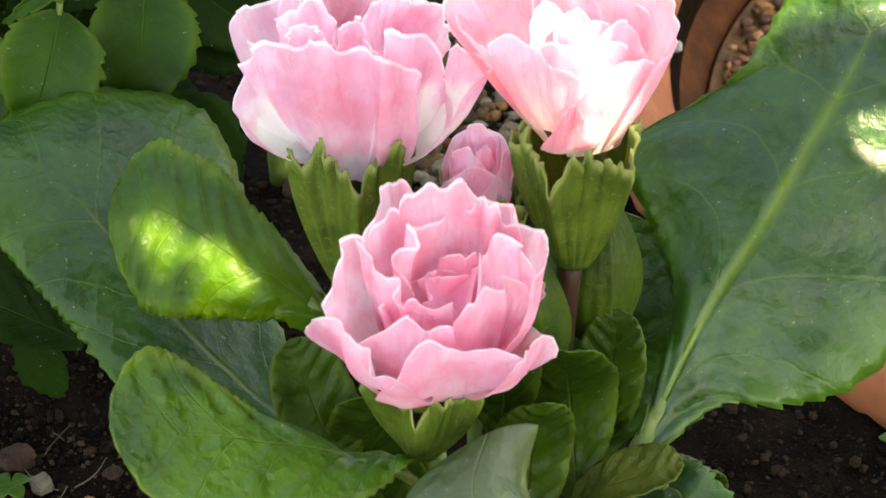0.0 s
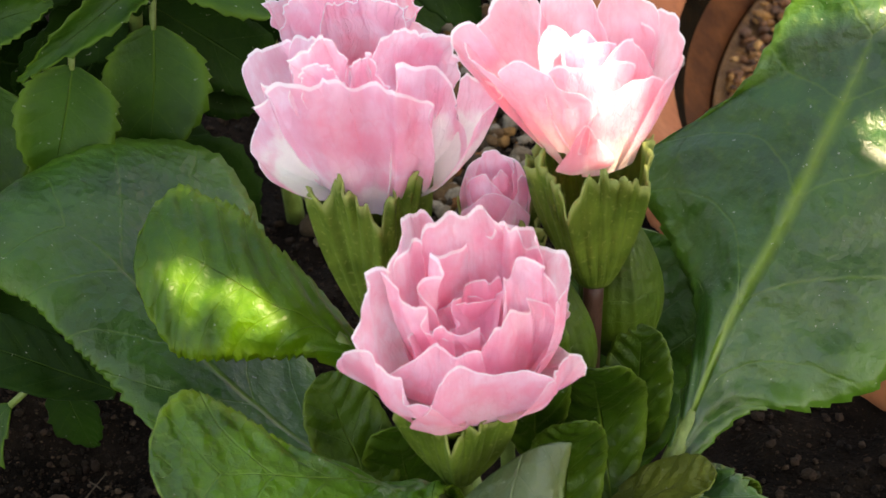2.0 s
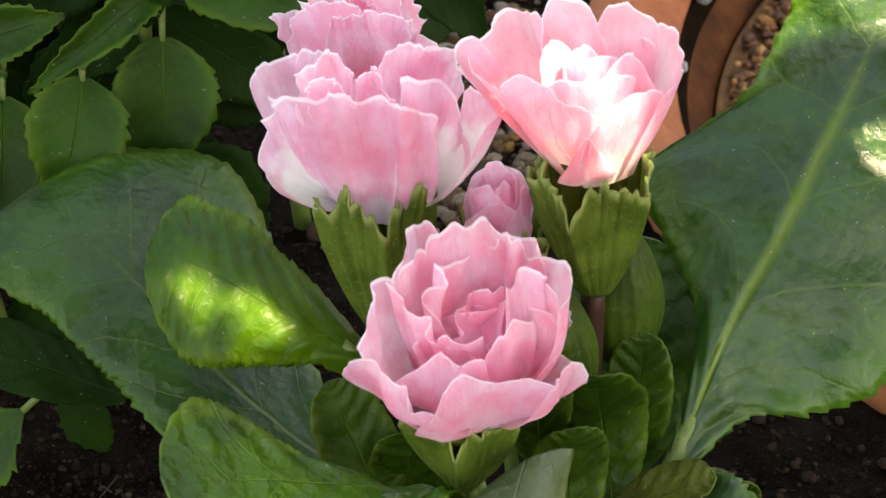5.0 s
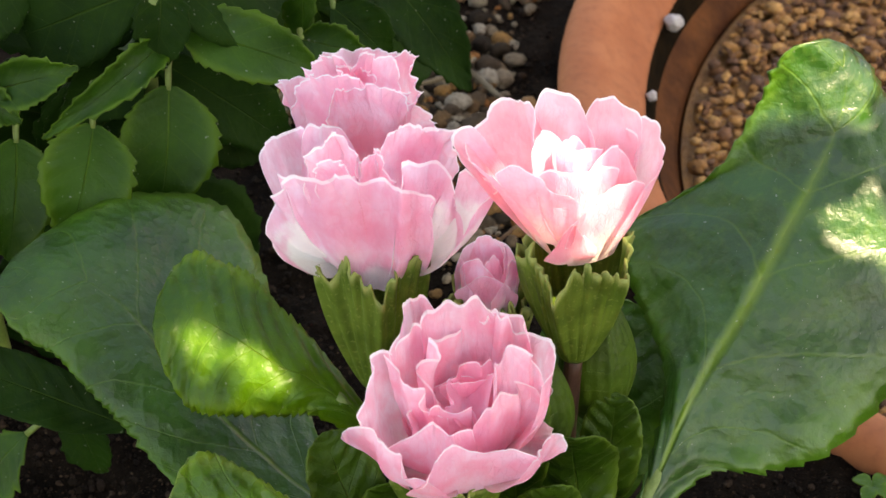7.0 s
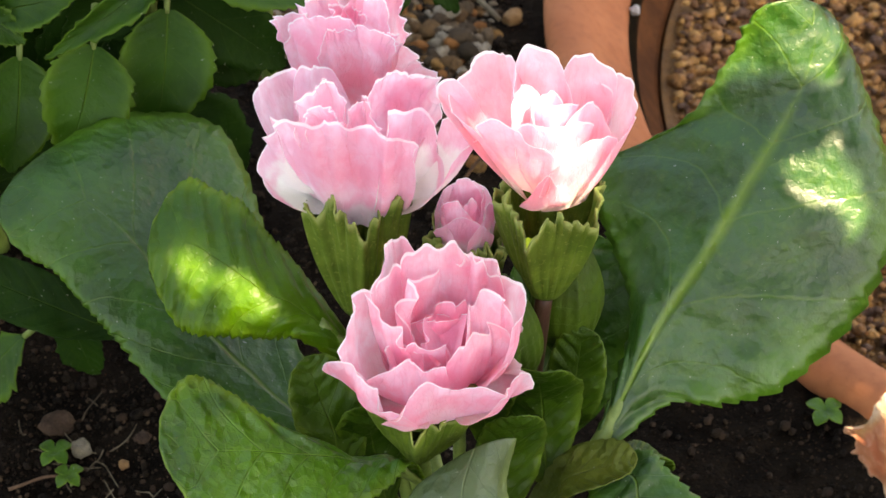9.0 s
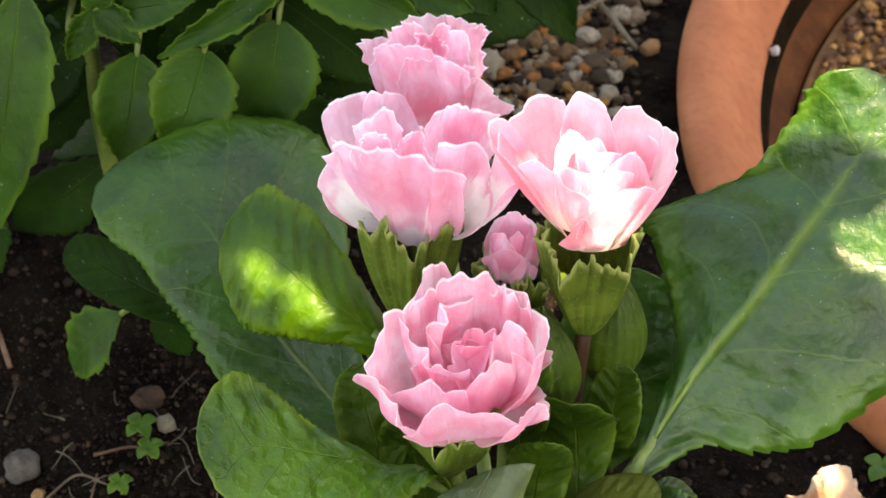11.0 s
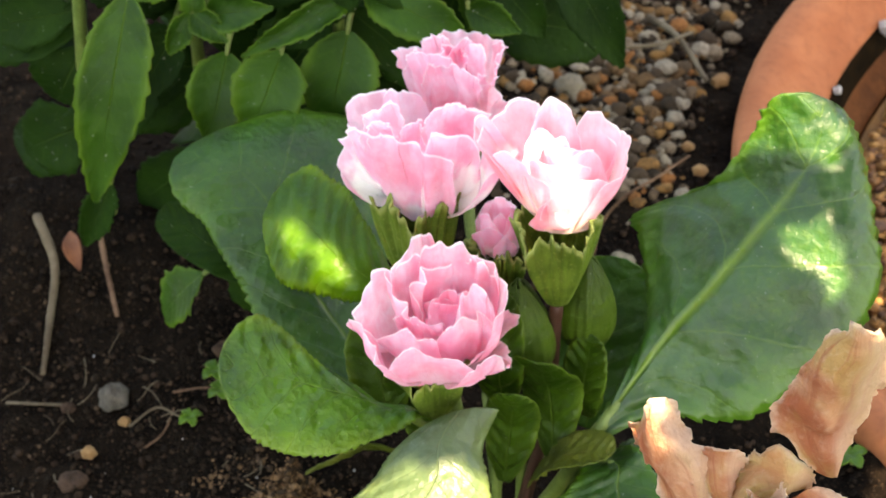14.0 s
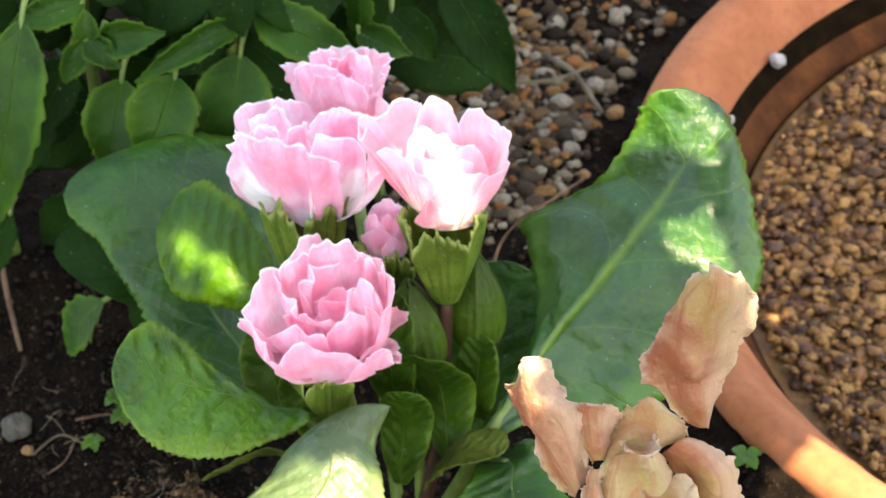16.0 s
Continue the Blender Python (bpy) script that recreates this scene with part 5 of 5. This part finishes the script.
# closed green buds beside the stalk
for foot, top, r, seed in (((5.2, 3.0, 6.7), (5.3, 3.0, 10.5), 0.72, 6.0), ((3.5, 2.2, 6.4), (3.2, 2.0, 10.4), 0.7, 7.0)):
    d = Vector(top) - Vector(foot)
    b = part("closed_bud", calyx(foot, d, 0.2, r, d.length, seed, depth=0.08, shut=True), M_BUD, plant, "closed green flower bud", 0.05)
    part("stalk", tube(bmesh.new(), [(3.0, 2.0, 0.4), tuple(Vector(foot) * 0.6 + Vector((1.1, 0.8, 0))), foot], 0.18, 0.16, 8, 12), M_STALK, b)

# ---- dried flower head in the foreground ----
dried = thing("dried_flower", (9.2, -9.0, -0.3), "withered tan and rose hydrangea head on a thin stalk", "dried flower")
part("stalk", tube(bmesh.new(), [(9.2, -9.0, -0.4), (9.4, -10.4, 7.0), (9.2, -11.6, 12.5), (9.4, -11.6, 15.4)], 0.16, 0.12, 8, 20, 0.2), M_TWIG, dried)


def bract(mat, stations, seed):
    part("bract", blade(stations, nu=36, nv=70, teeth=0.06, count=6, crinkle=0.24, frayed=0.2, seed=seed, tip=0.14, waves=0.09), mat, dried, "", 0.03)


bract(M_DRY, [((10.4, -11.6, 16.6), (10.6, -11.8, 16.7), (10.8, -11.5, 16.5)), ((9.8, -11.4, 17.3), (10.4, -12.0, 18.0), (10.9, -11.3, 17.4)), ((9.2, -11.3, 18.1), (10.5, -12.3, 19.5), (11.3, -11.1, 18.2)), ((9.7, -11.3, 19.4), (10.6, -12.3, 20.7), (11.8, -11.0, 19.1)), ((10.4, -11.5, 20.8), (10.7, -12.1, 21.5), (11.7, -11.1, 20.2)), ((10.5, -11.7, 21.5), (10.9, -11.9, 21.7), (11.4, -11.3, 20.7))], 25.16)
bract(M_DRY, [((7.6, -11.6, 14.3), (7.7, -11.8, 14.9), (8.0, -11.5, 14.9)), ((6.9, -11.0, 15.1), (7.4, -11.6, 15.8), (7.9, -11.3, 15.8)), ((6.4, -10.5, 16.0), (6.9, -11.2, 16.6), (7.7, -10.9, 16.8)), ((6.2, -10.1, 16.6), (6.6, -10.8, 17.2), (7.2, -10.4, 17.1)), ((6.2, -9.8, 16.7), (6.5, -10.3, 17.5), (7.0, -10.0, 17.6))], 24.05)
bract(M_DRY, [((8.0, -11.6, 15.6), (8.2, -11.8, 15.8), (8.4, -11.6, 15.6)), ((7.7, -11.2, 16.3), (8.2, -11.5, 16.5), (8.6, -11.3, 16.2)), ((7.7, -10.9, 16.9), (8.2, -11.2, 17.1), (8.8, -11.1, 16.7))], 24.42)
bract(M_DRY_GREEN, [((8.3, -11.7, 15.7), (8.5, -11.9, 15.9), (8.8, -11.7, 15.6)), ((8.6, -11.3, 16.2), (9.4, -11.7, 16.6), (10.2, -11.5, 16.1)), ((8.8, -11.1, 16.7), (9.4, -11.4, 17.2), (10.4, -11.4, 16.6))], 24.79)
bract(M_DRY, [((9.7, -11.8, 15.9), (10.0, -12.0, 16.5), (10.3, -11.8, 16.4)), ((10.0, -11.9, 14.8), (10.7, -12.4, 15.7), (11.4, -11.6, 15.4)), ((10.1, -12.1, 13.6), (10.8, -12.7, 14.4), (11.6, -11.6, 14.3)), ((10.4, -12.3, 12.5), (11.0, -12.8, 13.1), (11.8, -11.8, 12.9))], 25.53)
bract(M_DRY_GREEN, [((8.3, -11.9, 15.9), (9.0, -12.2, 16.4), (9.7, -12.0, 16.1)), ((8.0, -12.1, 15.1), (9.0, -12.7, 15.7), (10.1, -12.3, 15.2)), ((8.0, -12.4, 14.3), (9.0, -13.0, 14.7), (10.0, -12.5, 14.0)), ((8.4, -12.6, 13.2), (9.1, -13.1, 13.6), (9.8, -12.7, 13.2))], 25.90)
bract(M_DRY, [((8.0, -11.9, 15.7), (8.1, -12.0, 15.7), (8.3, -11.9, 15.7)), ((7.7, -12.2, 15.3), (8.0, -12.5, 15.5), (8.4, -12.2, 15.2)), ((7.5, -12.5, 14.6), (7.9, -12.9, 14.8), (8.4, -12.5, 14.5))], 26.27)
for base, tip, w, side, mat in (
    ((9.6, -11.9, 15.4), (10.0, -13.0, 14.9), 1.1, (1, 0.2, 0.3), M_DRY),
    ((8.6, -12.0, 15.2), (8.5, -13.2, 14.6), 1.0, (1, -0.1, 0.2), M_DRY_GREEN),
    ((9.3, -12.2, 14.4), (9.6, -13.4, 13.6), 1.2, (1, 0.1, 0.2), M_DRY),
    ((8.2, -12.1, 14.6), (7.6, -12.9, 13.7), 0.9, (0.8, -0.5, 0.2), M_DRY),
    ((10.4, -12.2, 14.6), (11.3, -12.9, 13.4), 1.1, (0.8, 0.4, 0.3), M_DRY),
    ((9.0, -12.0, 16.0), (9.2, -12.6, 16.6), 0.9, (1, 0.1, 0.1), M_DRY),
):
    part("bract", simple_leaf(base, tip, w, side, bow=0.15, cup=0.2, nu=20, nv=34, teeth=0.03, count=4, crinkle=0.16, seed=w * 9 + base[0], frayed=0.24, waves=0.07), mat, dried, "", 0.03)

# ---- leafy shrub behind ----
shrub = thing("leafy_shrub", (-4.0, 18.0, -0.5), "bright green leafy shrub with serrated hanging leaves", "shrub")
STEMS = [
    [(-3.6, 17.6, -0.4), (-3.3, 17.0, 5.0), (-3.2, 15.6, 9.0), (-2.8, 14.8, 13.5)],
    [(-8.4, 18.4, -0.4), (-8.6, 17.4, 5.5), (-8.3, 16.2, 10.5), (-8.0, 15.6, 15.0)],
    [(-13.2, 18.0, -0.4), (-13.0, 17.2, 6.0), (-12.2, 16.2, 12.0), (-12.0, 15.6, 16.0)],
    [(1.2, 21.0, -0.4), (1.0, 20.4, 6.0), (1.4, 19.6, 11.0), (1.8, 19.0, 15.0)],
]


def shrub_leaf(base, tip, w, mat, bow):
    d = Vector(tip) - Vector(base)
    side = d.cross(Vector((0.15, -0.8, 0.55)))
    tip = Vector(tip) + d * 0.18 + Vector((0, 0, -0.2))
    part("leaf", simple_leaf(base, tip, w, side, bow=bow, cup=0.32, broad=True, nu=12, nv=56, teeth=0.11, count=12, crinkle=0.07, seed=w), mat, shrub, "", 0.035)
    b = Vector(base)
    part("leaf_stalk", tube(bmesh.new(), [tuple(b + Vector((0.25, 0.9, 0.7)) * min(1.0, w * 0.5)), tuple(b + Vector((0.1, 0.3, 0.45)) * min(1.0, w * 0.5)), tuple(b + d * 0.04)], 0.12, 0.08, 7, 8), M_STALK, shrub)


for pts in STEMS:
    part("stem", tube(bmesh.new(), pts, 0.3, 0.18, 10, 20, 0.1), M_STALK, shrub)
shrub_leaf((-4.9, 13.6, 10.6), (-6.0, 12.2, 8.6), 2.5, M_SHRUB, 0.4)
shrub_leaf((-6.9, 14.2, 10.2), (-7.6, 13.0, 8.0), 2.2, M_SHRUB, 0.4)
shrub_leaf((-9.8, 13.5, 13.2), (-11.4, 11.5, 7.4), 2.4, M_SHRUB, 0.5)
shrub_leaf((-8.9, 15.5, 10.3), (-10.2, 14.8, 8.3), 1.8, M_SHRUB_SHADED, 0.3)
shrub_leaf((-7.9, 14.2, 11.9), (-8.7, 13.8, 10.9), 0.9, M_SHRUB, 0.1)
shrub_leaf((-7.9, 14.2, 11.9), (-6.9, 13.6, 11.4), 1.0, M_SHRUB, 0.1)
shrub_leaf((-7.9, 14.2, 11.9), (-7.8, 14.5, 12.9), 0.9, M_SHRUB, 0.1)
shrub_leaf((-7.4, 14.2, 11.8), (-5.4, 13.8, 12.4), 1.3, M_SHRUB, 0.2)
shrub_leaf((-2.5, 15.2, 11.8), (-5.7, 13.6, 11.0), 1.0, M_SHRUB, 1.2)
shrub_leaf((-3.3, 15.6, 11.0), (-5.3, 15.0, 10.4), 1.9, M_SHRUB_SHADED, 0.3)
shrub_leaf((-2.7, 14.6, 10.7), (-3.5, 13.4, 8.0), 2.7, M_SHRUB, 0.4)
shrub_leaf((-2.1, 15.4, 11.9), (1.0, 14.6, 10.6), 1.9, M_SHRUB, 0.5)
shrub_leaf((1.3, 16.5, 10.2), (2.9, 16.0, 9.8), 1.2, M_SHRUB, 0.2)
shrub_leaf((4.5, 20.5, 9.9), (6.5, 19.0, 6.6), 2.2, M_SHRUB_SHADED, 0.4)
shrub_leaf((-2.5, 15.0, 13.6), (-3.0, 14.5, 11.7), 1.5, M_SHRUB_SHADED, 0.2)
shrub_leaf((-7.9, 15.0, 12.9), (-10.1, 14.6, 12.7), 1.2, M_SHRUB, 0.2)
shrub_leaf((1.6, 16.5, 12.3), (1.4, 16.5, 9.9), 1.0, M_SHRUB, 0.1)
shrub_leaf((2.5, 17.5, 10.4), (3.8, 17.0, 9.0), 1.6, M_SHRUB_SHADED, 0.3)
shrub_leaf((-5.0, 15.5, 8.5), (-4.3, 14.8, 7.0), 2.0, M_SHRUB_SHADED, 0.3)
shrub_leaf((-11.5, 13.0, 5.5), (-12.6, 12.6, 3.5), 1.2, M_SHRUB_SHADED, 0.3)
shrub_leaf((-10.6, 16.5, 8.7), (-11.7, 16.0, 5.6), 2.4, M_SHRUB_SHADED, 0.3)
shrub_leaf((-6.3, 16.5, 11.3), (-4.7, 16.5, 11.5), 1.6, M_SHRUB_SHADED, 0.3)
rs = random.Random(5)
# rear leaves filling the depth, all in the copy coloured for shade
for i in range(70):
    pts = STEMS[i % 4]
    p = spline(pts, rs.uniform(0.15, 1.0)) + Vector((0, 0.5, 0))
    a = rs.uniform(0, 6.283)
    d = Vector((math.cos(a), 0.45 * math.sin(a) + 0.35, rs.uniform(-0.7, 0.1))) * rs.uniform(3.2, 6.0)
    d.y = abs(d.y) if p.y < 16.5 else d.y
    part("leaf", simple_leaf(p, p + d, rs.uniform(1.9, 3.2), d.cross(Vector((0.1, -0.8, 0.5))), bow=0.4, cup=0.2, nu=8, nv=26, teeth=0.16, count=10, crinkle=0.1, seed=i * 0.7), M_SHRUB_SHADED, shrub, "", 0.035)

# low weed at the foot of the shrub
weed = thing("weed", (-3.6, 12.2, -0.4), "low green weed with a lobed drooping leaf", "weed")
part("stalk", tube(bmesh.new(), [(-3.6, 12.2, -0.4), (-4.6, 11.4, 2.8), (-6.6, 10.7, 4.1), (-8.2, 10.6, 3.2)], 0.13, 0.09, 8, 16), M_STALK, weed)
part("leaf", simple_leaf((-8.2, 10.6, 3.2), (-9.9, 10.8, 0.9), 2.1, (0.8, -0.5, 0.7), bow=0.3, nu=12, nv=40, teeth=0.25, count=6, crinkle=0.1), M_SHRUB, weed, "", 0.04)
part("leaf", simple_leaf((-6.8, 10.8, 3.8), (-6.4, 10.2, 1.6), 1.4, (0.9, -0.4, 0.2), bow=0.2, nu=10, nv=30, teeth=0.15, count=6, crinkle=0.1), M_SHRUB_SHADED, weed, "", 0.04)

# ---- added branch out of view: shades the bed, gaps let the sun through ----
# openings left in the added crown where sun patches should fall: place, radius
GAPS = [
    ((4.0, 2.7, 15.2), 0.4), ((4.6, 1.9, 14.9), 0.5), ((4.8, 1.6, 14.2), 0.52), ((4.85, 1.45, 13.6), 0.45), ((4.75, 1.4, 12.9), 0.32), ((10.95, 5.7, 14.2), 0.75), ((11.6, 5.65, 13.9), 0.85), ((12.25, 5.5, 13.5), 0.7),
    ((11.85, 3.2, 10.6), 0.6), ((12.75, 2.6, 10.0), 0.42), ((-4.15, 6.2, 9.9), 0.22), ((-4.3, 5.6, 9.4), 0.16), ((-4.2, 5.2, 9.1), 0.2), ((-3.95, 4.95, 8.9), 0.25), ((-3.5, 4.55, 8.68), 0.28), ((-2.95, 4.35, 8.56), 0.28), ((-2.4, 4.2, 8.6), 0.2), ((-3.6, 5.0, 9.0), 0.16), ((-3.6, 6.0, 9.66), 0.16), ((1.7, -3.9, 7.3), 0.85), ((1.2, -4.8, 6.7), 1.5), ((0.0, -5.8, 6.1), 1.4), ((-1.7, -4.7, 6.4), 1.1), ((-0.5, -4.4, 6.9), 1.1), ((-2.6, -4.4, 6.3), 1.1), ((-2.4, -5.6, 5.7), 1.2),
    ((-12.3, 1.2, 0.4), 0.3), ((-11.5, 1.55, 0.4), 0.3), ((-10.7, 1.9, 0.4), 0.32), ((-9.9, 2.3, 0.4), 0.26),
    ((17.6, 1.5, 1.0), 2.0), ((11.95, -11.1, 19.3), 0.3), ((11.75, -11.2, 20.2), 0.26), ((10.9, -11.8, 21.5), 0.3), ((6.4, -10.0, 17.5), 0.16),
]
branch = thing("added_shade_branch", (110, -90, -0.5), "added unseen leafy branch that shades the bed", "branch")
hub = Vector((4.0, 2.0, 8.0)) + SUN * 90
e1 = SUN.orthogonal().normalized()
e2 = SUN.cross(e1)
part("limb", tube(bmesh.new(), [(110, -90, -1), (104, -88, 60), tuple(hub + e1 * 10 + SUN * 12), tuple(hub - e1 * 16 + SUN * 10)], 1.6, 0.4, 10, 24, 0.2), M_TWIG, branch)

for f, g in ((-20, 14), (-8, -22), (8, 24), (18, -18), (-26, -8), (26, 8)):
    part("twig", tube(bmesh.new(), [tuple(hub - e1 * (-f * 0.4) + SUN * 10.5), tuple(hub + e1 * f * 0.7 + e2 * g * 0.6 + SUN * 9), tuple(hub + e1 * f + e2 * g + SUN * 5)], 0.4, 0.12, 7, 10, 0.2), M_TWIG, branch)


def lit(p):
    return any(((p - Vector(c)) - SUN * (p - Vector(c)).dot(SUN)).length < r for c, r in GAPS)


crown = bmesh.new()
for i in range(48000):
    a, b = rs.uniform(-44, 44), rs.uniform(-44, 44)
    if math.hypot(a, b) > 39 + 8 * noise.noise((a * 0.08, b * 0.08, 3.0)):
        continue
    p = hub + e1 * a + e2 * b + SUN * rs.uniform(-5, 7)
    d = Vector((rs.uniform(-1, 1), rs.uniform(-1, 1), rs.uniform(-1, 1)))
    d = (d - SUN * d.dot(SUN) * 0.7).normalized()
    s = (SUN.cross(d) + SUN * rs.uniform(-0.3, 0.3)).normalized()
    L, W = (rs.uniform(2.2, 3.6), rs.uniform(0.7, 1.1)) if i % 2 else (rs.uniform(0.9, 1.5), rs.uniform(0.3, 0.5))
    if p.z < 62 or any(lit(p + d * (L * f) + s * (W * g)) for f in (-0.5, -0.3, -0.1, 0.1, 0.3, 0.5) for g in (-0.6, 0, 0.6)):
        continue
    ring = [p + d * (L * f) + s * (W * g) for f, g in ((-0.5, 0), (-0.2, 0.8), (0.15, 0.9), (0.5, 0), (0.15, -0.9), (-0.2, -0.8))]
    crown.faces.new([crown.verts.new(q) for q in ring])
part("crown", crown, M_SHRUB, branch, "added dense small leaves, left open for sun patches")["kind"] = "stuff"
